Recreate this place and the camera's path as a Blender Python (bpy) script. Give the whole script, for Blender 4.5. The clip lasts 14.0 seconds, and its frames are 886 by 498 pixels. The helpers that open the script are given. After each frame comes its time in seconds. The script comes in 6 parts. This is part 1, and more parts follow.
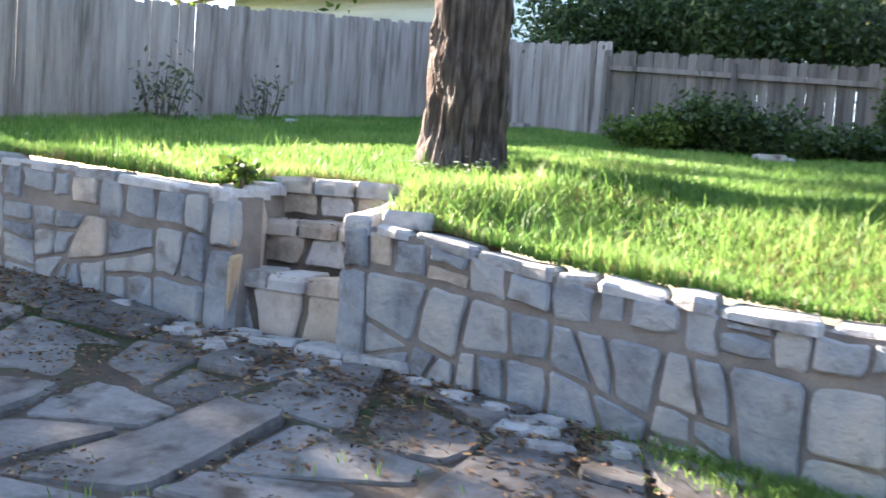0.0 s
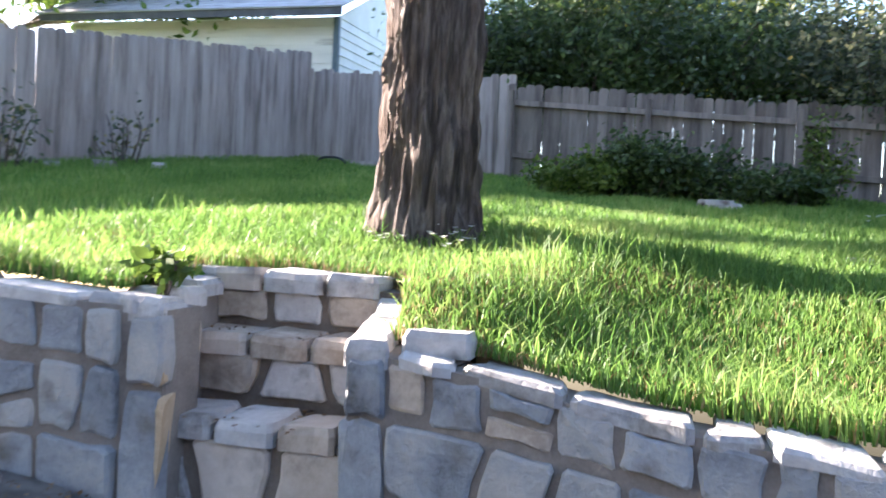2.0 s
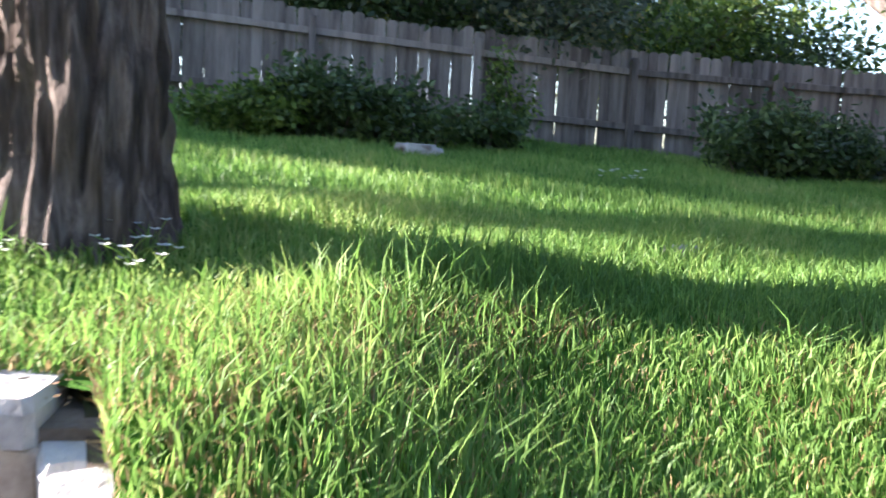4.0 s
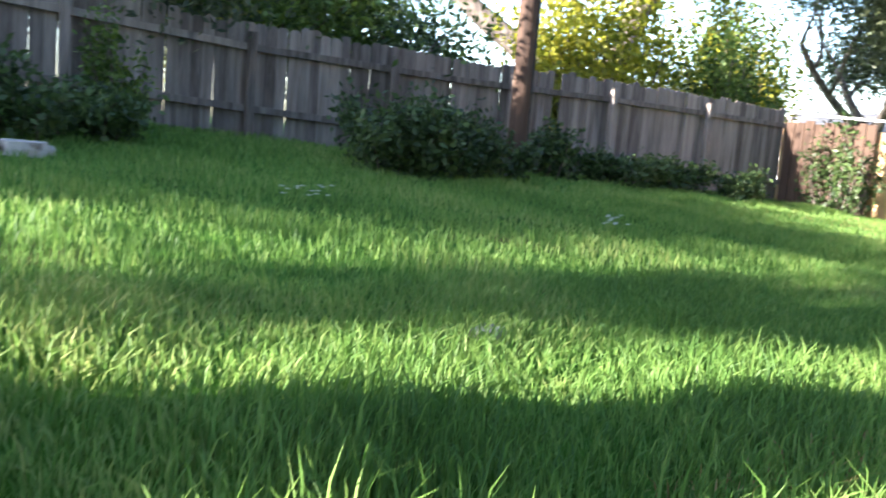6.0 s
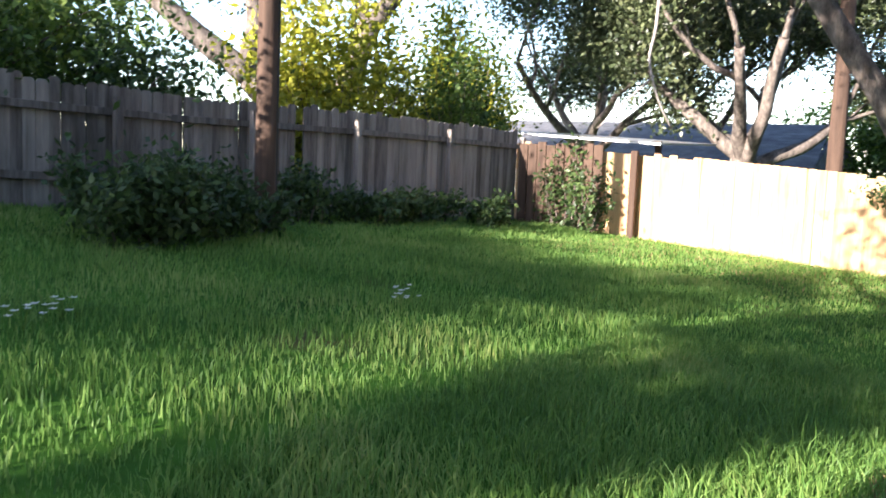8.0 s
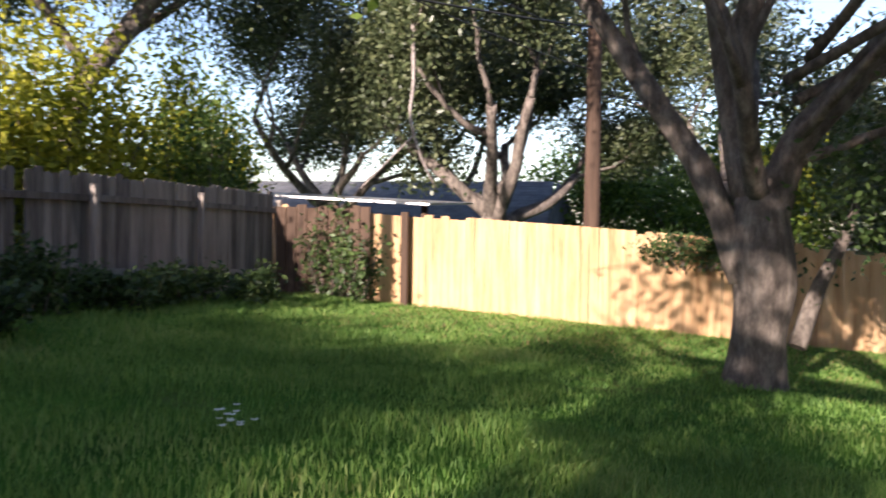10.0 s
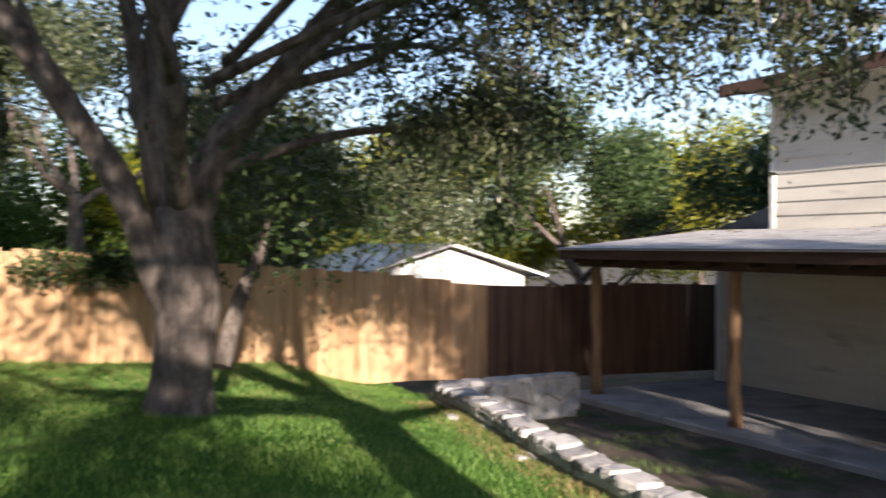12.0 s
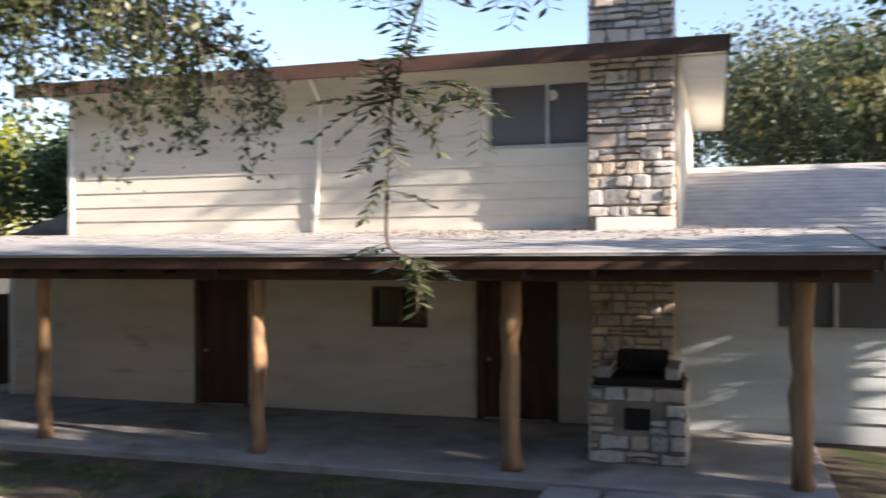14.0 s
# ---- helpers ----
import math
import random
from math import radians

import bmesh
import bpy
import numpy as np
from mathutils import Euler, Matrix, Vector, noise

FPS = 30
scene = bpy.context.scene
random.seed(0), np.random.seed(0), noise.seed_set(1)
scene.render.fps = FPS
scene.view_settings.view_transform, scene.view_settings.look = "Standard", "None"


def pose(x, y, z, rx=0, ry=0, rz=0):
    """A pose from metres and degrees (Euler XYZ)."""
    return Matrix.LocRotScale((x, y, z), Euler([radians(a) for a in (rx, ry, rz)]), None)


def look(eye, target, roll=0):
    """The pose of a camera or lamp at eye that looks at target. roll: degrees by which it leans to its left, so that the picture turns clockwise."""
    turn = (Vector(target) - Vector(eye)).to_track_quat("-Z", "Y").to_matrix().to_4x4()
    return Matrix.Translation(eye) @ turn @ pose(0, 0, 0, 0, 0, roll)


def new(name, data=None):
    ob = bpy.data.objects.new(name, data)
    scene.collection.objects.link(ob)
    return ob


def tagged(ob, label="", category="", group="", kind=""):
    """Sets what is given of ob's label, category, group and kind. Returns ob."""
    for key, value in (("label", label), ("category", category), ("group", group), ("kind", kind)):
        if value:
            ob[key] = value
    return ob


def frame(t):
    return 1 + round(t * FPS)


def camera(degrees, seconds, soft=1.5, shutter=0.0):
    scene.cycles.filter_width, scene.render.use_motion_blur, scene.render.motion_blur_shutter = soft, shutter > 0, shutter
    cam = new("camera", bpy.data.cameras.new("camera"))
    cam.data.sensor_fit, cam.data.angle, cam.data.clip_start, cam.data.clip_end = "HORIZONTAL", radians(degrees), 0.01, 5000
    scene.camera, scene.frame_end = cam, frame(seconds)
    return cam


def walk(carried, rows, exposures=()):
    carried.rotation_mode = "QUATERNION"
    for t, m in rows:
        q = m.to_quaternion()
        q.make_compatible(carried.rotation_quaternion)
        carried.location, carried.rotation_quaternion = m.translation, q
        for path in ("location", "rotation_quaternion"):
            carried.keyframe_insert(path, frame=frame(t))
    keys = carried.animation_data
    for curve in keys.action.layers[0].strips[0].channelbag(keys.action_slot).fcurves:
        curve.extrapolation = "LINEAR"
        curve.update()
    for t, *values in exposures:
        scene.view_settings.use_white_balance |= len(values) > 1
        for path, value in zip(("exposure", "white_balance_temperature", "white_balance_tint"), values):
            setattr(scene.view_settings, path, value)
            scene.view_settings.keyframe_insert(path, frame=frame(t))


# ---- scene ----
cam = camera(53.0, 14.0, soft=1.6, shutter=0.4)
PATH = [
    (0, (0.184, 1.26, 1.243), (-0.707, 3.045, 1.098), 4.0),
    (0.5, (-0.148, 1.519, 1.275), (-1.096, 3.274, 1.136), 4.4),
    (1, (-0.493, 1.832, 1.329), (-1.348, 3.636, 1.202), 4.3),
    (1.5, (-0.907, 2.134, 1.412), (-1.651, 3.988, 1.314), 3.5),
    (2, (-1.32, 2.404, 1.51), (-1.888, 4.321, 1.447), 2.7),
    (2.5, (-1.662, 2.742, 1.57), (-2.018, 4.71, 1.524), 2.1),
    (2.7, (-1.793, 2.895, 1.59), (-2.065, 4.875, 1.535), 1.7),
    (4.8, (-2.56, 5.16, 1.854), (-1.88, 7.03, 1.613), 5.4),
    (5, (-2.665, 5.223, 1.829), (-1.893, 7.056, 1.62), 5.6),
    (5.5, (-2.927, 5.765, 2.042), (-1.883, 7.451, 1.784), 5.1),
    (6, (-2.862, 6.084, 2.189), (-1.618, 7.629, 1.937), 4.8),
    (6.5, (-2.8, 6.353, 2.33), (-1.39, 7.749, 2.073), 4.5),
    (7, (-2.759, 6.548, 2.463), (-1.239, 7.823, 2.207), 4.3),
    (7.2, (-2.718, 6.651, 2.513), (-1.165, 7.886, 2.258), 4.1),
    (9.3, (-2.022, 8.077, 2.696), (-0.187, 8.868, 2.62), 0.1),
    (9.5, (-1.9, 8.254, 2.693), (-0.037, 8.978, 2.625), 0.3),
    (10, (-1.577, 8.668, 2.708), (0.358, 9.169, 2.652), 0.8),
    (10.5, (-1.265, 8.917, 2.679), (0.723, 9.131, 2.642), 0.5),
    (11, (-0.923, 9.095, 2.667), (1.072, 8.951, 2.642), 0.4),
    (11.5, (-0.811, 9.253, 2.714), (1.118, 8.725, 2.693), 0.4),
    (12, (-0.497, 9.518, 2.67), (1.274, 8.587, 2.662), 0.0),
    (12.5, (-0.245, 9.81, 2.61), (1.281, 8.518, 2.612), 0.1),
    (13, (-0.251, 10.097, 2.632), (0.98, 8.521, 2.629), -0.0),
    (13.2, (-0.228, 10.15, 2.655), (0.873, 8.481, 2.643), -0.5),
    (13.5, (-0.185, 10.177, 2.676), (0.72, 8.393, 2.666), -0.5),
    (14, (-0.184, 10.147, 2.655), (0.402, 8.235, 2.659), -0.3),
]
walk(cam, [(t, look(eye, target, roll)) for t, eye, target, roll in PATH],
     exposures=[(0, 3.45, 6300, 19), (2.7, 3.1, 6100, 24), (4.8, 3.0, 5900, 18), (6.0, 3.05, 5950, 16), (7.2, 2.85, 5900, 15), (9.3, 1.75, 6350, 23), (11.5, 1.45, 6350, 22), (13.0, 1.3, 6500, 20), (13.5, 1.4, 6500, 20), (14, 1.8, 6600, 20)])

# ---------------------------------------------------------------- light
SUN_AZ, SUN_EL = 78.0, 19.0          # degrees west of north, degrees above the horizon
world = bpy.data.worlds.new("world")
scene.world = world
world.use_nodes = True
sky = world.node_tree.nodes.new("ShaderNodeTexSky")
sky.sky_type, sky.sun_disc = "NISHITA", False
sky.sun_elevation, sky.sun_rotation = radians(SUN_EL), radians(-SUN_AZ)
sky.dust_density, sky.ozone_density = 0.6, 1.6
background = world.node_tree.nodes["Background"]
world.node_tree.links.new(sky.outputs[0], background.inputs[0])
background.inputs[1].default_value = 0.1
sun = new("sun", bpy.data.lights.new("sun", "SUN"))
sun.data.energy, sun.data.angle, sun.data.color = 5.0, radians(0.6), (1.0, 0.9, 0.74)
SUN_DIR = Vector((-math.sin(radians(SUN_AZ)) * math.cos(radians(SUN_EL)), math.cos(radians(SUN_AZ)) * math.cos(radians(SUN_EL)), math.sin(radians(SUN_EL))))
sun.matrix_world = look(Vector((0, 0, 20)) + SUN_DIR * 10, Vector((0, 0, 20)))


# ---------------------------------------------------------------- materials
def ramp_stops(node, stops):
    el = node.color_ramp.elements
    while len(el) < len(stops):
        el.new(0.5)
    for e, (pos, col) in zip(el, stops):
        e.position, e.color = pos, (*col, 1)


def surface(name, stops, scale=6.0, detail=6.0, rough=0.8, bump=0.3, grain=40.0, stretch=(1, 1, 1), vary=0.0,
            vary_by="object", spots=None, thin=0.0, metal=0.0, specular=0.3, bump_dist=0.02):
    """A procedural material: a noise ramp of real base colours, a finer grain, a bump and a per-piece shift."""
    m = bpy.data.materials.new(name)
    m.use_nodes = True
    nt = m.node_tree
    N, Lk = nt.nodes, nt.links
    bsdf = N["Principled BSDF"]
    bsdf.inputs["Metallic"].default_value = metal
    bsdf.inputs["Specular IOR Level"].default_value = specular
    tc, mp = N.new("ShaderNodeTexCoord"), N.new("ShaderNodeMapping")
    mp.inputs["Scale"].default_value = stretch
    geo = N.new("ShaderNodeNewGeometry")
    Lk.new(geo.outputs["Position"], mp.inputs["Vector"])
    big, fine = N.new("ShaderNodeTexNoise"), N.new("ShaderNodeTexNoise")
    big.inputs["Scale"].default_value, big.inputs["Detail"].default_value = scale, detail
    fine.inputs["Scale"].default_value, fine.inputs["Detail"].default_value = grain, 5
    fine.inputs["Roughness"].default_value = 0.65
    Lk.new(mp.outputs[0], big.inputs["Vector"])
    Lk.new(mp.outputs[0], fine.inputs["Vector"])
    fac = N.new("ShaderNodeMath")
    fac.operation = "MULTIPLY_ADD"
    Lk.new(fine.outputs["Fac"], fac.inputs[0])
    fac.inputs[1].default_value = 0.35
    add = N.new("ShaderNodeMath")
    add.operation = "MULTIPLY_ADD"
    Lk.new(big.outputs["Fac"], add.inputs[0])
    add.inputs[1].default_value = 0.65
    Lk.new(add.outputs[0], fac.inputs[2])
    if vary:
        if vary_by == "object":
            info = N.new("ShaderNodeObjectInfo").outputs["Random"]
        else:
            info = geo.outputs["Random Per Island"]
        sh = N.new("ShaderNodeMath")
        sh.operation = "MULTIPLY_ADD"
        Lk.new(info, sh.inputs[0])
        sh.inputs[1].default_value, sh.inputs[2].default_value = vary, -vary / 2
        Lk.new(sh.outputs[0], add.inputs[2])
    else:
        add.inputs[2].default_value = 0.0
    rp = N.new("ShaderNodeValToRGB")
    ramp_stops(rp, stops)
    Lk.new(fac.outputs[0], rp.inputs[0])
    colour = rp.outputs[0]
    if spots:
        col, sc, lo, hi = spots
        sn, sr, mx = N.new("ShaderNodeTexNoise"), N.new("ShaderNodeMapRange"), N.new("ShaderNodeMixRGB")
        sn.inputs["Scale"].default_value, sn.inputs["Detail"].default_value = sc, 8
        Lk.new(mp.outputs[0], sn.inputs["Vector"])
        sr.inputs["From Min"].default_value, sr.inputs["From Max"].default_value = lo, hi
        Lk.new(sn.outputs["Fac"], sr.inputs["Value"])
        Lk.new(sr.outputs[0], mx.inputs[0])
        Lk.new(colour, mx.inputs[1])
        mx.inputs[2].default_value = (*col, 1)
        colour = mx.outputs[0]
    Lk.new(colour, bsdf.inputs["Base Color"])
    rr = N.new("ShaderNodeMapRange")
    rr.inputs["To Min"].default_value, rr.inputs["To Max"].default_value = max(0.05, rough - 0.12), min(1, rough + 0.12)
    Lk.new(fine.outputs["Fac"], rr.inputs["Value"])
    Lk.new(rr.outputs[0], bsdf.inputs["Roughness"])
    if bump:
        bp = N.new("ShaderNodeBump")
        bp.inputs["Strength"].default_value, bp.inputs["Distance"].default_value = bump, bump_dist
        Lk.new(fac.outputs[0], bp.inputs["Height"])
        Lk.new(bp.outputs[0], bsdf.inputs["Normal"])
    if thin:
        tr, mix = N.new("ShaderNodeBsdfTranslucent"), N.new("ShaderNodeMixShader")
        mix.inputs[0].default_value = thin
        Lk.new(colour, tr.inputs["Color"])
        Lk.new(bsdf.outputs[0], mix.inputs[1])
        Lk.new(tr.outputs[0], mix.inputs[2])
        Lk.new(mix.outputs[0], N["Material Output"].inputs["Surface"])
    return m


STONE = surface("limestone", [(0.2, (0.10, 0.10, 0.10)), (0.36, (0.24, 0.25, 0.265)), (0.5, (0.33, 0.34, 0.345)), (0.64, (0.42, 0.405, 0.375)), (0.8, (0.5, 0.46, 0.4))],
                scale=4.5, rough=0.88, bump=0.75, grain=26, vary=0.3, spots=((0.15, 0.13, 0.11), 4.2, 0.57, 0.74), bump_dist=0.06)
STONE_TAN = surface("tan_limestone", [(0.25, (0.26, 0.2, 0.15)), (0.45, (0.48, 0.4, 0.32)), (0.7, (0.62, 0.54, 0.46))],
                    scale=4, rough=0.85, bump=0.5, grain=30, vary=0.25, spots=((0.09, 0.07, 0.06), 3.0, 0.55, 0.75), bump_dist=0.03)
STONE_WARM = surface("warm_limestone", [(0.25, (0.3, 0.2, 0.11)), (0.45, (0.52, 0.38, 0.24)), (0.7, (0.62, 0.49, 0.34))], scale=4, rough=0.85, bump=0.5, grain=30, vary=0.15, spots=((0.2, 0.13, 0.08), 4.0, 0.6, 0.8), bump_dist=0.03)
CAP_STONE = surface("cap_limestone", [(0.25, (0.2, 0.19, 0.18)), (0.45, (0.43, 0.41, 0.39)), (0.7, (0.6, 0.58, 0.55))],
                    scale=5, rough=0.9, bump=0.6, grain=30, vary=0.3, spots=((0.10, 0.09, 0.075), 5.0, 0.54, 0.72), bump_dist=0.05)
MORTAR = surface("mortar", [(0.3, (0.15, 0.125, 0.105)), (0.55, (0.25, 0.215, 0.185)), (0.8, (0.34, 0.3, 0.26))], scale=5, rough=0.95, bump=0.8, grain=60)
DIRTY_MORTAR = surface("dirty_mortar", [(0.3, (0.09, 0.068, 0.052)), (0.55, (0.19, 0.155, 0.125)), (0.8, (0.29, 0.245, 0.205))], scale=4, rough=0.97, bump=0.8, grain=50)
FLAG = surface("flagstone", [(0.25, (0.08, 0.07, 0.062)), (0.5, (0.17, 0.155, 0.142)), (0.75, (0.28, 0.26, 0.24))], scale=3, rough=0.9, bump=0.5, grain=24, vary=0.25,
               spots=((0.05, 0.04, 0.03), 4.5, 0.52, 0.7))
PALE_STONE = surface("pale_stone", [(0.3, (0.25, 0.23, 0.215)), (0.6, (0.46, 0.435, 0.41))], scale=8, rough=0.9, bump=0.5, grain=40, vary=0.3, spots=((0.1, 0.07, 0.05), 6, 0.55, 0.7))
EARTH = surface("earth", [(0.25, (0.035, 0.026, 0.02)), (0.5, (0.09, 0.068, 0.05)), (0.75, (0.17, 0.135, 0.1))], scale=2.5, rough=0.97, bump=0.8, grain=45, spots=((0.03, 0.05, 0.012), 1.3, 0.5, 0.64))
TURF = surface("turf", [(0.25, (0.02, 0.05, 0.006)), (0.5, (0.045, 0.12, 0.012)), (0.75, (0.09, 0.17, 0.02))], scale=1.6, rough=0.95, bump=0.7, grain=55, spots=((0.12, 0.09, 0.04), 0.8, 0.62, 0.78), specular=0.1)
GRASS = surface("grass", [(0.2, (0.055, 0.13, 0.028)), (0.45, (0.13, 0.25, 0.05)), (0.62, (0.22, 0.34, 0.08)), (0.8, (0.4, 0.42, 0.15))], scale=0.7, rough=0.55, bump=0, grain=6, vary=0.3, vary_by="island", thin=0.5, specular=0.35)
STRAW = surface("straw", [(0.3, (0.2, 0.13, 0.05)), (0.7, (0.42, 0.32, 0.16))], scale=2, rough=0.8, bump=0, vary=0.4, vary_by="island", thin=0.3)
LITTER = surface("leaf_litter", [(0.25, (0.06, 0.03, 0.015)), (0.5, (0.17, 0.09, 0.045)), (0.75, (0.32, 0.2, 0.1))], scale=2, rough=0.85, bump=0, vary=0.6, vary_by="island")
FENCE_GREY = surface("weathered_pickets", [(0.25, (0.14, 0.115, 0.105)), (0.45, (0.3, 0.255, 0.235)), (0.7, (0.44, 0.385, 0.355))], scale=4, rough=0.92, bump=0.4, grain=30, stretch=(3, 3, 0.25), vary=0.22,
                     spots=((0.08, 0.065, 0.055), 1.6, 0.58, 0.76))
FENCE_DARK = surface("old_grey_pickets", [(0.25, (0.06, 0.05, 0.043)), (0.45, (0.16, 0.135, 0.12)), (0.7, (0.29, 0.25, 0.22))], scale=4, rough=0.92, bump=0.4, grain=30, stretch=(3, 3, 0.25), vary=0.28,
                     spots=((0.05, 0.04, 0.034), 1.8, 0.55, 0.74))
FENCE_TAN = surface("cedar_pickets", [(0.25, (0.22, 0.11, 0.05)), (0.45, (0.42, 0.25, 0.13)), (0.7, (0.56, 0.38, 0.22))], scale=4, rough=0.85, bump=0.35, grain=30, stretch=(3, 3, 0.25), vary=0.16,
                    spots=((0.2, 0.1, 0.05), 1.6, 0.6, 0.8))
# dark brown: the shade beside the house, put into the board colour
FENCE_SHADED = surface("shaded_pickets", [(0.25, (0.04, 0.022, 0.015)), (0.45, (0.09, 0.05, 0.034)), (0.7, (0.15, 0.09, 0.062))], scale=4, rough=0.88, bump=0.35, grain=30, stretch=(3, 3, 0.25), vary=0.2)
BARK = surface("bark", [(0.3, (0.022, 0.016, 0.013)), (0.46, (0.085, 0.064, 0.054)), (0.66, (0.24, 0.195, 0.17))], scale=8, rough=0.95, bump=1.0, grain=30, stretch=(2.6, 2.6, 0.28), bump_dist=0.04)
OAK_BARK = surface("oak_bark", [(0.3, (0.035, 0.028, 0.024)), (0.48, (0.12, 0.098, 0.084)), (0.7, (0.28, 0.235, 0.2))], scale=6, rough=0.95, bump=1.0, grain=30, stretch=(1.6, 1.6, 0.6), bump_dist=0.03)
POLE_WOOD = surface("pole_wood", [(0.3, (0.03, 0.019, 0.014)), (0.5, (0.07, 0.043, 0.03)), (0.75, (0.12, 0.078, 0.055))], scale=4, rough=0.9, bump=0.5, grain=40, stretch=(3, 3, 0.15))
LEAF_OAK = surface("live_oak_leaves", [(0.2, (0.03, 0.042, 0.018)), (0.5, (0.075, 0.098, 0.042)), (0.75, (0.17, 0.19, 0.09))], scale=0.8, rough=0.42, bump=0, vary=0.5, vary_by="island", thin=0.3, specular=0.5)
LEAF_DARK = surface("dark_leaves", [(0.2, (0.018, 0.035, 0.011)), (0.5, (0.046, 0.085, 0.024)), (0.75, (0.1, 0.15, 0.045))], scale=0.8, rough=0.5, bump=0, vary=0.5, vary_by="island", thin=0.35, specular=0.4)
LEAF_GREEN = surface("green_leaves", [(0.2, (0.03, 0.06, 0.01)), (0.5, (0.08, 0.14, 0.022)), (0.75, (0.17, 0.24, 0.045))], scale=0.8, rough=0.5, bump=0, vary=0.5, vary_by="island", thin=0.45, specular=0.4)
LEAF_YELLOW = surface("yellow_green_leaves", [(0.2, (0.12, 0.14, 0.012)), (0.5, (0.28, 0.3, 0.025)), (0.75, (0.5, 0.46, 0.05))], scale=0.8, rough=0.5, bump=0, vary=0.4, vary_by="island", thin=0.5, specular=0.4)
LEAF_GREYGREEN = surface("grey_green_leaves", [(0.2, (0.035, 0.05, 0.03)), (0.5, (0.09, 0.115, 0.065)), (0.72, (0.19, 0.2, 0.1)), (0.85, (0.4, 0.27, 0.05))], scale=0.5, rough=0.5, bump=0, vary=0.5, vary_by="island", thin=0.4)
SIDING = surface("cream_siding", [(0.3, (0.54, 0.51, 0.44)), (0.6, (0.68, 0.645, 0.56)), (0.8, (0.74, 0.705, 0.62))], scale=1.5, rough=0.6, bump=0.12, grain=50, stretch=(0.4, 1, 2), vary=0.08, spots=((0.3, 0.27, 0.22), 2, 0.62, 0.8))
SIDING_BLUE = surface("pale_blue_siding", [(0.3, (0.4, 0.45, 0.47)), (0.6, (0.54, 0.6, 0.62)), (0.8, (0.6, 0.65, 0.67))], scale=1.5, rough=0.6, bump=0.12, grain=50, stretch=(0.4, 1, 2), vary=0.08)
WHITE_PAINT = surface("white_paint", [(0.3, (0.62, 0.61, 0.57)), (0.7, (0.78, 0.77, 0.73))], scale=2, rough=0.55, bump=0.1, grain=40)
BROWN_TRIM = surface("brown_trim", [(0.3, (0.05, 0.028, 0.02)), (0.6, (0.1, 0.056, 0.04)), (0.8, (0.15, 0.09, 0.065))], scale=3, rough=0.7, bump=0.2, grain=40, stretch=(0.4, 1, 1))
LOG = surface("peeled_log", [(0.25, (0.14, 0.075, 0.04)), (0.5, (0.3, 0.18, 0.1)), (0.75, (0.44, 0.29, 0.17))], scale=3, rough=0.75, bump=0.5, grain=26, stretch=(2.5, 2.5, 0.3), spots=((0.09, 0.045, 0.025), 2.5, 0.55, 0.72))
SHINGLE = surface("grey_shingle", [(0.25, (0.26, 0.25, 0.24)), (0.5, (0.42, 0.41, 0.395)), (0.75, (0.55, 0.54, 0.52))], scale=2.5, rough=0.95, bump=0.5, grain=70, vary=0.1)
ROOF_DARK = surface("dark_shingle", [(0.25, (0.05, 0.05, 0.055)), (0.5, (0.1, 0.1, 0.105)), (0.75, (0.17, 0.17, 0.175))], scale=2.5, rough=0.95, bump=0.5, grain=70, vary=0.1)
CONCRETE = surface("concrete", [(0.3, (0.2, 0.195, 0.19)), (0.55, (0.33, 0.32, 0.31)), (0.8, (0.42, 0.41, 0.395))], scale=1.6, rough=0.88, bump=0.25, grain=60, spots=((0.12, 0.11, 0.1), 1.2, 0.55, 0.75))
DOOR_WOOD = surface("dark_door", [(0.3, (0.045, 0.02, 0.014)), (0.6, (0.085, 0.042, 0.028)), (0.8, (0.12, 0.06, 0.04))], scale=3, rough=0.5, bump=0.15, grain=30, stretch=(3, 3, 0.3))
SOOT = surface("soot", [(0.3, (0.006, 0.006, 0.006)), (0.7, (0.03, 0.027, 0.025))], scale=5, rough=0.95, bump=0.4, grain=50)
SCREEN = surface("insect_screen", [(0.3, (0.09, 0.09, 0.1)), (0.7, (0.14, 0.14, 0.15))], scale=1.0, rough=0.55, bump=0.0, grain=80)
METAL = surface("galvanised", [(0.3, (0.4, 0.4, 0.4)), (0.7, (0.6, 0.6, 0.6))], scale=4, rough=0.45, bump=0.1, metal=0.8)
CABLE = surface("black_cable", [(0.3, (0.02, 0.02, 0.02)), (0.7, (0.04, 0.04, 0.04))], rough=0.6, bump=0)
PETAL = surface("white_petals", [(0.3, (0.66, 0.66, 0.62)), (0.7, (0.82, 0.82, 0.78))], rough=0.6, bump=0, thin=0.3)
GLASS = bpy.data.materials.new("window_glass")
GLASS.use_nodes = True
_g = GLASS.node_tree.nodes["Principled BSDF"]
_g.inputs["Base Color"].default_value, _g.inputs["Roughness"].default_value = (0.015, 0.016, 0.018, 1), 0.2
_g.inputs["Specular IOR Level"].default_value = 0.6


# ---------------------------------------------------------------- builders
def mesh_object(name, bm, material):
    me = bpy.data.meshes.new(name)
    bm.normal_update()
    bm.to_mesh(me)
    bm.free()
    me.materials.append(material)
    return new(name, me)


def hang(ob, parent):
    ob.parent = parent
    ob.matrix_parent_inverse = parent.matrix_basis.inverted()
    return ob


def part(name, bm, material, parent, label=""):
    ob = mesh_object(name, bm, material)
    hang(ob, parent)
    return tagged(ob, label)


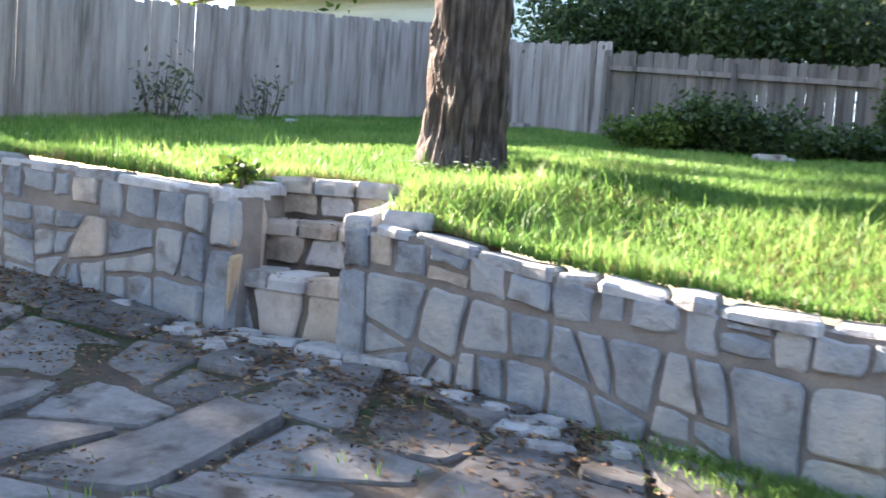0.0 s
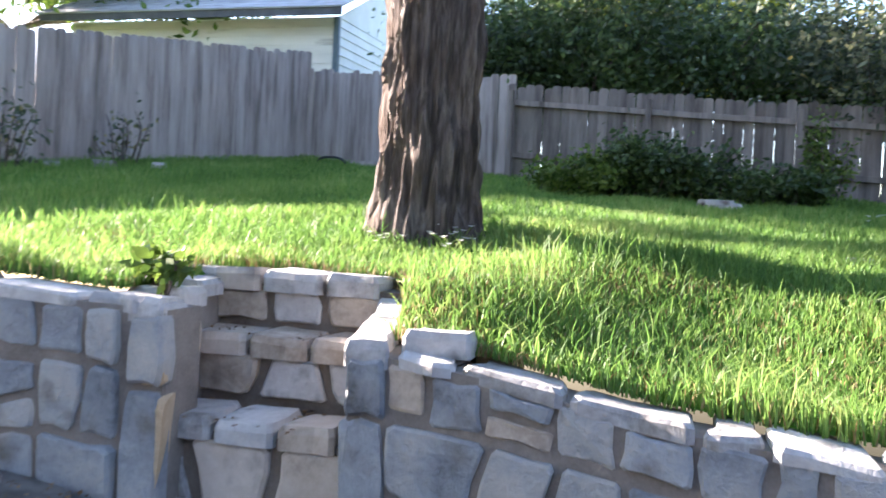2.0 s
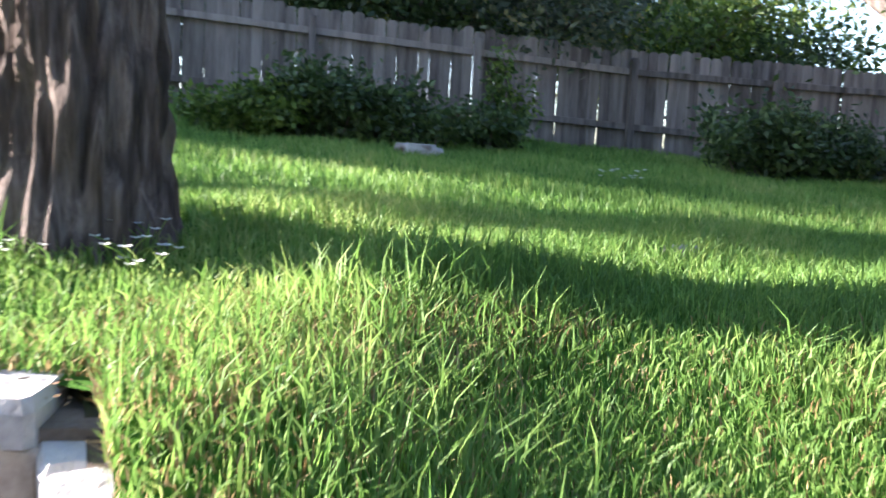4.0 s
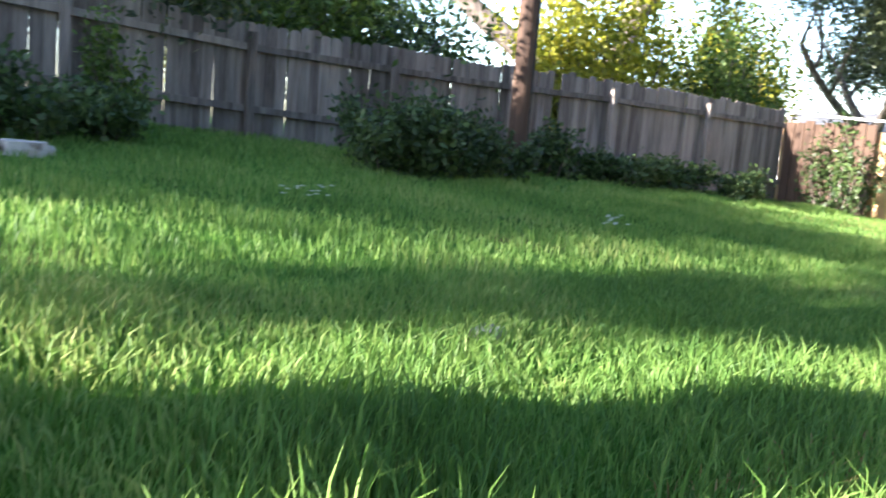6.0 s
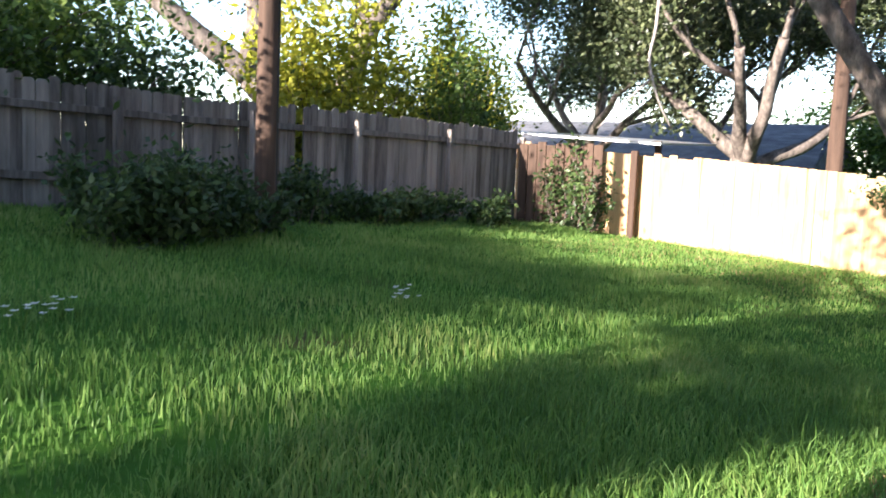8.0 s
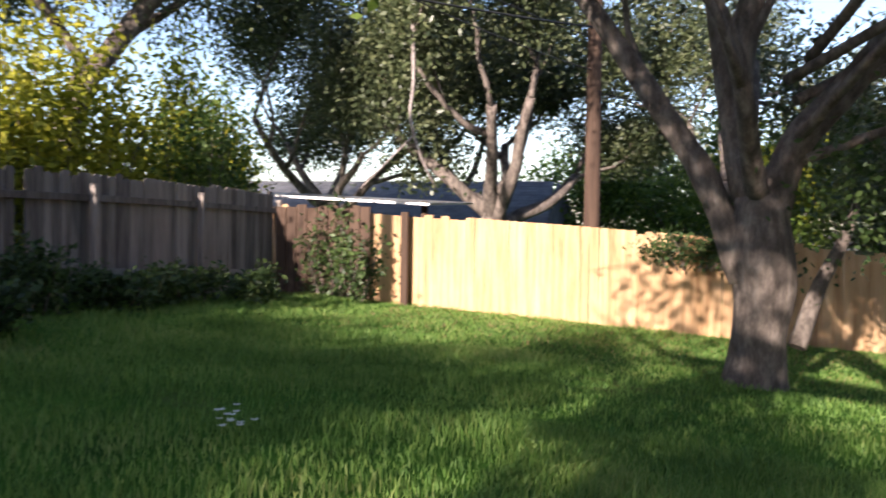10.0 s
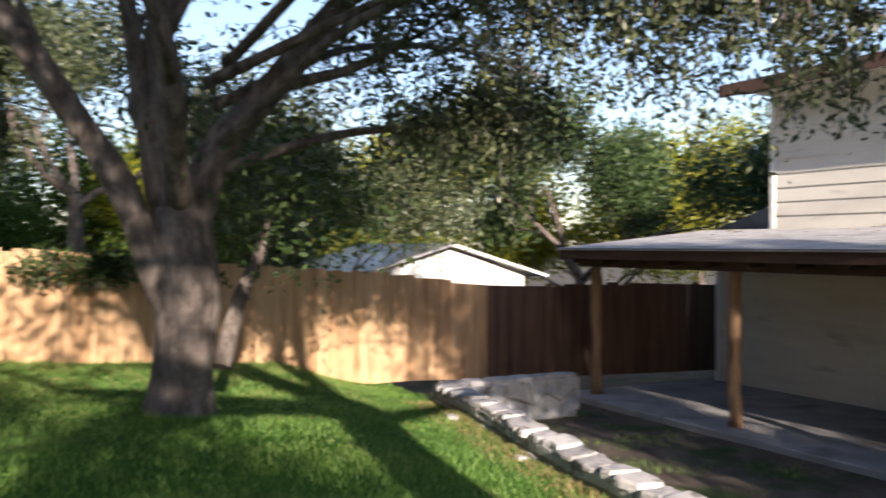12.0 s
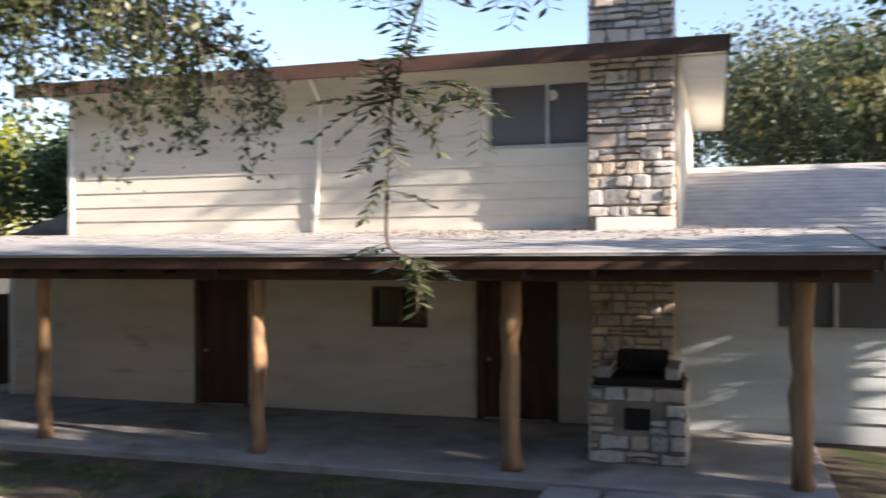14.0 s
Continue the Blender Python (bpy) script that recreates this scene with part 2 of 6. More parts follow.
def thing(name, place, label, category, group="", kind=""):
    ob = new(name)
    ob.empty_display_size = 0.2
    ob.matrix_basis = Matrix.Translation(place)
    return tagged(ob, label, category, group, kind)


def add_box(bm, a, b, bevel=0.0, turn=None):
    a, b = Vector(a), Vector(b)
    made = bmesh.ops.create_cube(bm, size=1)["verts"]
    for v in made:
        v.co = Vector([(a[i] + b[i]) / 2 + v.co[i] * (b[i] - a[i]) for i in range(3)])
    if bevel:
        edges = list({e for v in made for e in v.link_edges})
        got = bmesh.ops.bevel(bm, geom=edges, offset=bevel, segments=1, affect="EDGES", profile=0.5)
        made = list({v for f in got["faces"] for v in f.verts} | {v for v in made if v.is_valid})
    if turn is not None:
        for v in made:
            v.co = turn @ v.co
    return made


def box(a, b, bevel=0.0, turn=None):
    bm = bmesh.new()
    add_box(bm, a, b, bevel, turn)
    return bm


def extrude_poly(points, direction):
    bm = bmesh.new()
    d = Vector(direction)
    low = [bm.verts.new(Vector(p)) for p in points]
    high = [bm.verts.new(Vector(p) + d) for p in points]
    bm.faces.new(low[::-1])
    bm.faces.new(high)
    for i in range(len(points)):
        j = (i + 1) % len(points)
        bm.faces.new((low[i], low[j], high[j], high[i]))
    bmesh.ops.recalc_face_normals(bm, faces=bm.faces)
    return bm


def add_tube(bm, pts, radii, sides=8, rough=0.0, rng=None, ridges=0.0):
    """A tapered tube along points, with an uneven skin."""
    rings, prev = [], None
    for i, p in enumerate(pts):
        d = (pts[min(i + 1, len(pts) - 1)] - pts[max(i - 1, 0)]).normalized()
        if prev is None:
            side = d.orthogonal().normalized()
        else:
            side = (prev - d * prev.dot(d)).normalized()
        prev, up = side, d.cross(side)
        ring = []
        for k in range(sides):
            a = 2 * math.pi * k / sides
            out = side * math.cos(a) + up * math.sin(a)
            q = p + out * radii[i]
            s = 1.0
            if rough:
                s += rough * noise.noise(q * 2.3)
            if ridges:
                s += ridges * (abs(noise.noise(Vector((math.cos(a) * 7.5, math.sin(a) * 7.5, p.z * 1.3)))) - 0.2) + ridges * 0.35 * noise.noise(Vector((math.cos(a) * 15, math.sin(a) * 15, p.z * 4.5)))
            ring.append(bm.verts.new(p + out * radii[i] * s))
        rings.append(ring)
    for a, b in zip(rings, rings[1:]):
        for k in range(sides):
            f = bm.faces.new((a[k], a[(k + 1) % sides], b[(k + 1) % sides], b[k]))
            f.smooth = True
    bm.faces.new(rings[0][::-1])
    bm.faces.new(rings[-1])


def smooth_line(pts, steps=4):
    """A Catmull-Rom line through points."""
    pts = [Vector(p) for p in pts]
    ext = [pts[0] * 2 - pts[1]] + pts + [pts[-1] * 2 - pts[-2]]
    out = []
    for i in range(1, len(ext) - 2):
        a, b, c, d = ext[i - 1:i + 3]
        for s in range(steps):
            t = s / steps
            out.append(0.5 * ((2 * b) + (c - a) * t + (2 * a - 5 * b + 4 * c - d) * t * t + (3 * b - a - 3 * c + d) * t ** 3))
    out.append(pts[-1])
    return out


def quads_object(name, quads, material):
    """One mesh of many loose quads: an N x 4 x 3 array."""
    n = len(quads)
    me = bpy.data.meshes.new(name)
    me.vertices.add(n * 4)
    me.vertices.foreach_set("co", np.ascontiguousarray(quads, dtype=np.float32).ravel())
    me.loops.add(n * 4)
    me.loops.foreach_set("vertex_index", np.arange(n * 4, dtype=np.int32))
    me.polygons.add(n)
    me.polygons.foreach_set("loop_start", np.arange(0, n * 4, 4, dtype=np.int32))
    me.update(calc_edges=True)
    me.materials.append(material)
    return new(name, me)


def leaf_quads(rs, centres, size, slim=0.5, droop=0.0):
    """A pointed leaf at each centre, turned at random."""
    n = len(centres)
    d = rs.normal(size=(n, 3))
    d[:, 2] -= droop
    d /= np.linalg.norm(d, axis=1)[:, None]
    s = np.cross(d, rs.normal(size=(n, 3)))
    s /= np.linalg.norm(s, axis=1)[:, None]
    ln = (size * rs.uniform(0.6, 1.35, n))[:, None]
    mid = centres + d * ln * 0.45
    return np.stack([centres, mid + s * ln * slim * 0.5, centres + d * ln, mid - s * ln * slim * 0.5], axis=1)


def cells(width, height, nu, nv, gap, rng, jitter=0.36, skip=0.0):
    """Irregular convex cells that fill a rectangle, with a joint between them."""
    seeds = []
    for j in range(nv):
        for i in range(nu):
            if rng.random() < skip:
                continue
            seeds.append(((i + 0.5 + (0.5 if j % 2 else 0) * 0.6 + rng.uniform(-jitter, jitter)) * width / nu, (j + 0.5 + rng.uniform(-jitter, jitter)) * height / nv))
    out = []
    for a in seeds:
        poly = [(gap / 2, gap / 2), (width - gap / 2, gap / 2), (width - gap / 2, height - gap / 2), (gap / 2, height - gap / 2)]
        for b in seeds:
            if a is b:
                continue
            dx, dy = b[0] - a[0], b[1] - a[1]
            ln = math.hypot(dx, dy)
            if ln > 3 * max(width / nu, height / nv) or ln < 1e-6:
                continue
            lim = ((b[0] ** 2 + b[1] ** 2) - (a[0] ** 2 + a[1] ** 2)) / 2 - gap / 2 * ln
            got = []
            for k in range(len(poly)):
                p, q = poly[k], poly[(k + 1) % len(poly)]
                sp, sq = p[0] * dx + p[1] * dy - lim, q[0] * dx + q[1] * dy - lim
                if sp <= 0:
                    got.append(p)
                if sp * sq < 0:
                    t = sp / (sp - sq)
                    got.append((p[0] + (q[0] - p[0]) * t, p[1] + (q[1] - p[1]) * t))
            poly = got
            if len(poly) < 3:
                break
        if len(poly) >= 3:
            area = abs(sum(poly[k][0] * poly[(k + 1) % len(poly)][1] - poly[(k + 1) % len(poly)][0] * poly[k][1] for k in range(len(poly)))) / 2
            if area > 0.25 * width * height / nu / nv * 0.4:
                out.append(poly)
    return out


def cut(poly, px, py, nx, ny, keep):
    """The part of a convex polygon on one side of a line through (px, py), keep away from it."""
    got = []
    for k in range(len(poly)):
        p, q = poly[k], poly[(k + 1) % len(poly)]
        sp, sq = (p[0] - px) * nx + (p[1] - py) * ny + keep, (q[0] - px) * nx + (q[1] - py) * ny + keep
        if sp <= 0:
            got.append(p)
        if sp * sq < 0:
            t = sp / (sp - sq)
            got.append((p[0] + (q[0] - p[0]) * t, p[1] + (q[1] - p[1]) * t))
    return got


def split(poly, rng, gap, small, large, out, most=0.62, slim=0.13):
    """Cuts a block by oblique joints into angular stones of very different sizes."""
    us, vs = [p[0] for p in poly], [p[1] for p in poly]
    w, h = max(us) - min(us), max(vs) - min(vs)
    area = abs(sum(poly[k - 1][0] * poly[k][1] - poly[k][0] * poly[k - 1][1] for k in range(len(poly)))) / 2
    limit = small + (large - small) * rng.random() ** 1.6
    if area < limit and max(w, h) < most or min(w, h) < slim:
        out.append(poly)
        return
    t = rng.uniform(0.4, 0.6)
    a = math.radians(max(-24, min(24, rng.gauss(0, 13)))) + (0 if w > h * 0.95 else math.pi / 2)
    nx, ny = math.cos(a), math.sin(a)
    px, py = min(us) + w * t, min(vs) + h * t
    for sg in (1, -1):
        side = cut(poly, px, py, nx * sg, ny * sg, gap / 2)
        if len(side) >= 3:
            split(side, rng, gap, small, large, out, most, slim)


def rubble(width, height, rng, gap):
    """Random rubble: squarish blocks along the top, large and small angular stones below."""
    out, u = [], 0.0
    seam = [(0.0, height - rng.uniform(0.16, 0.24))]
    while u < width - 0.05:
        w = min(rng.uniform(0.14, 0.3), width - u)
        if width - u - w < 0.1:
            w = width - u
        v0 = height - rng.uniform(0.15, 0.25)
        if rng.random() < 0.3:
            m = (v0 + height) / 2 + rng.uniform(-0.02, 0.02)
            bands = ((v0, m - gap / 2), (m + gap / 2, height - gap / 2))
        else:
            bands = ((v0, height - gap / 2),)
        for a, b in bands:
            j = lambda: rng.uniform(-0.012, 0.012)
            out.append([(u + gap / 2 + j(), a + j()), (u + w - gap / 2 + j(), a + j()), (u + w - gap / 2 + j(), b + j()), (u + gap / 2 + j(), b + j())])
        seam.append((u + w, v0))
        u += w
    u, k = 0.0, 1
    while k < len(seam):
        n = min(len(seam) - 1, k + rng.choice((3, 4, 5)))
        u1, top = seam[n][0], min(v for _, v in seam[k:n + 1]) - gap
        split([(u + gap / 2, 0.0), (u1 - gap / 2 + 0.0, 0.0), (u1 - gap / 2, top), (u + gap / 2, top)], rng, gap, 0.025, 0.2, out)
        u, k = u1, n + 1
    return out


def coursed(width, height, rng, gap, lo=0.09, hi=0.24, wlo=0.12, whi=0.38):
    """Coursed ledge stones: uneven blocks, some split into two thin ones."""
    out, v = [], 0.0
    while v < height - 0.03:
        h = min(rng.uniform(lo, hi), height - v)
        u = 0.0
        while u < width - 0.02:
            w = rng.uniform(wlo, whi)
            if width - u - w < wlo * 0.7:
                w = width - u
            rows = ((0, h),) if h < 0.13 or rng.random() < 0.6 else ((0, h * 0.5), (h * 0.5, h)) if rng.random() < 0.7 else ((0, h * 0.35), (h * 0.35, h))
            for a, b in rows:
                j = lambda: rng.uniform(0, gap * 0.75)
                out.append([(u + gap / 3 + j(), v + a + gap / 3 + j()), (u + w - gap / 3 - j(), v + a + gap / 3 + j()), (u + w - gap / 3 - j(), v + b - gap / 3 - j()), (u + gap / 3 + j(), v + b - gap / 3 - j())])
            u += w
        v += h
    return out


def stone_bm(poly, put, thick, rng, back=0.03, rough=0.02):
    """One dressed stone: an uneven outline, chamfered towards an uneven face. put(u, v, d) gives the place, d outwards."""
    ring = []
    n = len(poly)
    for k in range(n):
        p, q = poly[k], poly[(k + 1) % n]
        ring.append((p[0] * 0.93 + q[0] * 0.07, p[1] * 0.93 + q[1] * 0.07))
        ln = math.hypot(q[0] - p[0], q[1] - p[1])
        if ln > 0.1:
            t = rng.uniform(0.35, 0.65)
            ring.append((p[0] + (q[0] - p[0]) * t + rng.uniform(-rough, rough), p[1] + (q[1] - p[1]) * t + rng.uniform(-rough, rough)))
        ring.append((p[0] * 0.07 + q[0] * 0.93, p[1] * 0.07 + q[1] * 0.93))
    cu, cv = sum(p[0] for p in ring) / len(ring), sum(p[1] for p in ring) / len(ring)
    bm = bmesh.new()
    tilt_u, tilt_v = rng.uniform(-0.06, 0.06), rng.uniform(-0.06, 0.06)
    size = max(math.hypot(p[0] - cu, p[1] - cv) for p in ring)
    ins = 1 - min(0.2, 0.02 / max(size, 0.02))
    rows = []
    for scale, depth in ((1.0, -back), (1.0, thick * 0.55), (ins, thick)):
        rows.append([bm.verts.new(put(cu + (u - cu) * scale, cv + (v - cv) * scale, depth + (0 if depth < 0 else (u - cu) * tilt_u + (v - cv) * tilt_v + rng.uniform(-0.003, 0.003)))) for u, v in ring])
    mid = bm.verts.new(put(cu, cv, thick + rng.uniform(-0.004, 0.008)))
    m = len(ring)
    for a, b in zip(rows, rows[1:]):
        for k in range(m):
            bm.faces.new((a[k], a[(k + 1) % m], b[(k + 1) % m], b[k]))
    for k in range(m):
        bm.faces.new((rows[-1][k], rows[-1][(k + 1) % m], mid))
    bmesh.ops.recalc_face_normals(bm, faces=bm.faces)
    return bm


# ---------------------------------------------------------------- the lie of the land
def smooth(t):
    t = min(1.0, max(0.0, t))
    return t * t * (3 - 2 * t)


def between(x, knots):
    if x <= knots[0][0]:
        return knots[0][1]
    for (a, p), (b, q) in zip(knots, knots[1:]):
        if x <= b:
            return p + (q - p) * (x - a) / (b - a)
    return knots[-1][1]


STEP_L, STEP_R = -3.52, -2.66       # the opening for the steps
WALL_END = 10.9


def wall_y(x):
    """The front face of the retaining wall."""
    if x < STEP_L:
        return 5.67 + 0.19 * max(x - STEP_L, -4)
    return between(x, ((-3.5, 5.72), (-2.66, 5.68), (0, 5.42), (4, 4.82), (7, 4.32), (WALL_END, 3.42), (14, 3.2)))


def cap_z(x):
    return between(x, ((-8, 1.45), (-5.1, 1.24), (-3.52, 1.12), (-2.66, 1.03), (-2.1, 0.98), (-1.44, 0.87), (-0.7, 0.82), (0, 0.77), (4, 0.8), (9, 0.8), (WALL_END, 0.7)))


def low_z(x, y):
    """Patio and yard below the wall."""
    bank = smooth((y - 3.9) / 1.5) * between(x, ((-6, 0.5), (-4.7, 0.4), (-3.6, 0.2), (-1.5, 0.1), (0, 0.0), (7, 0.0), (10, 0.25), (13, 0.3)))
    return bank + 0.015 * noise.noise(Vector((x * 0.9, y * 0.9, 0)))


def high_z(x, y):
    """The upper lawn."""
    cx, cy = min(14, max(-11, x)), min(17.6, max(4, y))
    z = 0.471 + 0.0049 * cx + 0.0984 * cy - 0.00281 * cx * cy + 0.09 * math.exp(-((cx + 3.2) ** 2 + (cy - 8.3) ** 2) / 2.2)
    d = y - wall_y(x) - 0.28
    edge = cap_z(x) - between(x, ((1.5, 0.0), (5, 0.24), (11, 0.28)))
    plain = edge + (z - edge) * smooth(d / 2.2)
    behind = 1.2 + (z - 1.2) * smooth((y - 6.62) / 2.2)      # level with the top step
    beside = max(STEP_L - 0.25 - x, x - STEP_R - 0.2, 0.0)
    near = smooth(1 - beside / 0.7) * smooth((d + 0.05) / 0.6)
    return plain + (behind - plain) * near + 0.025 * noise.noise(Vector((x * 0.7, y * 0.7, 3))) * smooth(d)


def lawn_edge(x):
    if STEP_L - 0.3 < x < STEP_R + 0.22:
        return max(wall_y(x) + 0.22, min(6.78, 5.98 + (STEP_R + 0.1 - x) * 3.4))
    return wall_y(x) + (0.22 if x < 2.5 else 0.25)


# ---------------------------------------------------------------- ground
def sheet(name, xs, rows_of, height, material, label, category):
    bm = bmesh.new()
    grid = []
    for x in xs:
        grid.append([bm.verts.new((x, y, height(x, y))) for y in rows_of(x)])
    for a, b in zip(grid, grid[1:]):
        for k in range(len(a) - 1):
            bm.faces.new((a[k], b[k], b[k + 1], a[k + 1])).smooth = True
    bmesh.ops.recalc_face_normals(bm, faces=bm.faces)
    if sum(f.normal.z for f in bm.faces) < 0:
        bmesh.ops.reverse_faces(bm, faces=bm.faces)
    return tagged(mesh_object(name, bm, material), label, category, kind="structure")


XS = [-900, -300, -100, -40, -20] + [-14 + 0.25 * i for i in range(0, 41)] + [-3.86, -3.82] + [-3.75 + 0.25 * i for i in range(0, 6)] + [-2.7, -2.66, -2.6, -2.55, -2.45, -2.42] + [-2.25 + 0.25 * i for i in range(0, 67)] + [20, 40, 100, 300, 900]
XS = sorted(set(round(x, 3) for x in XS))
lawn = sheet("lawn", XS, lambda x: [lawn_edge(x) + s for s in [0, 0.1, 0.25, 0.45, 0.7] + [1 + 0.4 * i for i in range(32)] + [16, 20, 30, 60, 150, 400, 900]],
             high_z, TURF, "bright green upper lawn above the stone wall", "lawn")
ground = sheet("ground", XS, lambda x: [wall_y(x) + 0.15 - s for s in [0, 0.1, 0.2] + [0.4 + 0.25 * i for i in range(30)] + [10, 14, 20, 30, 60, 150, 400, 900]],
               low_z, EARTH, "bare earth with leaf litter below the stone wall", "ground")

# ---------------------------------------------------------------- retaining wall
rng = random.Random(3)
retaining_wall = thing("retaining_wall", (0, 5.4, 0), "rubble limestone retaining wall with recessed mortar joints", "stone wall", kind="structure")


def wall_core(x0, x1, thick=0.26):
    xs = [x0 + (x1 - x0) * i / max(1, round((x1 - x0) / 0.3)) for i in range(max(1, round((x1 - x0) / 0.3)) + 1)]
    bm = bmesh.new()
    rows = []
    for x in xs:
        y, z = wall_y(x), cap_z(x) - 0.05
        rows.append([bm.verts.new(p) for p in ((x, y, -0.4), (x, y, z), (x, y + thick, z), (x, y + thick, -0.4))])
    for a, b in zip(rows, rows[1:]):
        for k in range(4):
            bm.faces.new((a[k], a[(k + 1) % 4], b[(k + 1) % 4], b[k]))
    bm.faces.new(rows[0])
    bm.faces.new(rows[-1][::-1])
    bmesh.ops.recalc_face_normals(bm, faces=bm.faces)
    return bm


part("mortar", wall_core(-9, STEP_L), MORTAR, retaining_wall)
part("mortar", wall_core(STEP_R, WALL_END), MORTAR, retaining_wall)


def face_stones(x0, x1):
    def put(u, v, d):
        x = x0 + u
        base = low_z(x, wall_y(x)) - 0.06
        return Vector((x, wall_y(x) - d, base + v * (cap_z(x) - 0.06 - base)))
    for poly in rubble(x1 - x0, 0.86, rng, 0.03):
        poly = [(u, v / 0.86) for u, v in poly]
        part("stone", stone_bm(poly, put, rng.uniform(0.01, 0.028), rng, rough=0.016), STONE if rng.random() < 0.9 else STONE_TAN, retaining_wall)


face_stones(-6.4, STEP_L - 0.17)
face_stones(STEP_R + 0.17, 1.8)


def cap_stones(x0, x1, depth=0.3, lo=0.22, hi=0.5):
    x = x0
    while x < x1 - 0.08:
        w = min(rng.uniform(lo, hi), x1 - x)
        h = rng.uniform(0.03, 0.06)
        a, b = x, x + w
        def put(u, v, d, a=a):
            xx = a + u
            return Vector((xx, wall_y(xx) - 0.012 + v, cap_z(xx) - 0.058 + d))
        poly = [(0.012, rng.uniform(-0.02, 0.03)), (w - 0.012, rng.uniform(-0.02, 0.03)), (w - 0.012 - rng.uniform(0, 0.04), depth + rng.uniform(-0.04, 0.05)), (0.012 + rng.uniform(0, 0.04), depth + rng.uniform(-0.04, 0.05))]
        part("cap_stone", stone_bm(poly, put, h, rng, back=0.02, rough=0.035), CAP_STONE, retaining_wall)
        x += w


cap_stones(-6.6, STEP_L)
cap_stones(STEP_R + 0.2, WALL_END)



def back_stones(x0, x1):
    """The lawn side of the wall, where it stands above the grass."""
    def put(u, v, d):
        x = x0 + u
        return Vector((x, wall_y(x) + 0.26 + d, cap_z(x) - 0.38 + v))
    for poly in coursed(x1 - x0, 0.32, rng, 0.03, 0.1, 0.2, 0.16, 0.45):
        part("stone", stone_bm(poly, put, rng.uniform(0.01, 0.04), rng), CAP_STONE if rng.random() < 0.6 else STONE, retaining_wall)


back_stones(3.0, WALL_END)

# the return at the far end of the wall
end_wall = thing("stone_end_wall", (10.95, 2.4, 0.2), "low pale limestone wall running towards the porch", "stone wall", kind="structure")
part("mortar", box((10.83, 1.2, -0.1), (11.12, 3.55, 0.62)), MORTAR, end_wall)
for face_x, side in ((10.83, -1),):
    for poly in cells(2.3, 0.62, 6, 2, 0.03, rng, 0.35):
        part("stone", stone_bm(poly, lambda u, v, d: Vector((10.83 - d, 1.22 + u, 0.0 + v)), 0.03, rng), STONE, end_wall)
for i in range(6):
    part("cap_stone", stone_bm([(0.01, 0), (0.37, 0.02), (0.36, 0.34), (0.02, 0.33)], lambda u, v, d, i=i: Vector((10.8 + v, 1.2 + i * 0.39 + u, 0.61 + d)), 0.06, rng), CAP_STONE, end_wall)
part("end_stone", stone_bm([(0, 0), (0.3, 0), (0.3, 0.5), (0, 0.52)], lambda u, v, d: Vector((10.82 + u, 1.2 - d, 0.1 + v)), 0.05, rng), STONE, end_wall)

# ---------------------------------------------------------------- stone steps
steps = thing("stone_steps", (-3.1, 6.1, 0.2), "three steep limestone steps set into the retaining wall", "steps", kind="structure")
RISERS = ((0.16, 0.6, 5.86), (0.6, 0.925, 6.22), (0.925, 1.215, 6.5))
for z0, z1, y in RISERS:
    part("step_core", box((STEP_L - 0.3, y + 0.02, z0 - 0.25), (STEP_R + (-0.06 if z1 > 0.7 else 0.25), 6.85, z1 - 0.07)), DIRTY_MORTAR, steps)
    w = STEP_R - STEP_L + (0.14 if z1 > 1.1 else 0.3)
    for poly in cells(w, z1 - z0 - 0.075, 3, 1, 0.06, rng, 0.28):
        part("riser_stone", stone_bm(poly, lambda u, v, d, z0=z0, y=y: Vector((STEP_L - 0.28 + u, y + 0.02 - d, z0 + v)), 0.03, rng), STONE_TAN if rng.random() < 0.6 else CAP_STONE, steps)
    x = STEP_L - 0.26
    while x < STEP_R - (0.34 if z1 > 1.1 else 0.1):
        sw = min(rng.uniform(0.26, 0.46), STEP_R + (-0.18 if z1 > 1.1 else 0.12) - x)
        part("tread_stone", stone_bm([(0.012, 0.0), (sw - 0.012, rng.uniform(0, 0.02)), (sw - 0.02, 0.36), (0.02, 0.35)], lambda u, v, d, x=x, z1=z1, y=y: Vector((x + u, y - 0.035 + v, z1 - 0.075 + d)), 0.075, rng), STONE_TAN if rng.random() < 0.4 else CAP_STONE, steps)
        x += sw
# footing stones at the bottom
x = STEP_L - 0.25
while x < STEP_R + 0.3:
    sw = rng.uniform(0.28, 0.5)
    part("footing_stone", stone_bm([(0.01, 0), (sw - 0.02, 0.03), (sw - 0.01, 0.26), (0.02, 0.28)], lambda u, v, d, x=x: Vector((x + u, 5.56 + v, 0.14 + d)), 0.085, rng, back=0.2), CAP_STONE, steps)
    x += sw
# side walls of the steps
for name, xa, xb, xc, xd in (("left_cheek", STEP_L - 0.3, STEP_L, STEP_L - 0.56, STEP_L - 0.27), ("right_cheek", STEP_R, STEP_R + 0.2, STEP_R - 0.22, STEP_R - 0.04)):
    pts = [(xa, 5.7, -0.2), (xb, 5.7, -0.2), (xd, 6.72, -0.2), (xc, 6.72, -0.2)]
    zt = 1.06 if name == "left_cheek" else 0.95
    bm = extrude_poly(pts, (0, 0, zt + 0.2))
    for v in bm.verts:
        if v.co.z > 0.5 and v.co.y > 6.5:
            v.co.z = 1.17 if name == "left_cheek" else 1.1
    part("cheek_mortar", bm, MORTAR, steps)
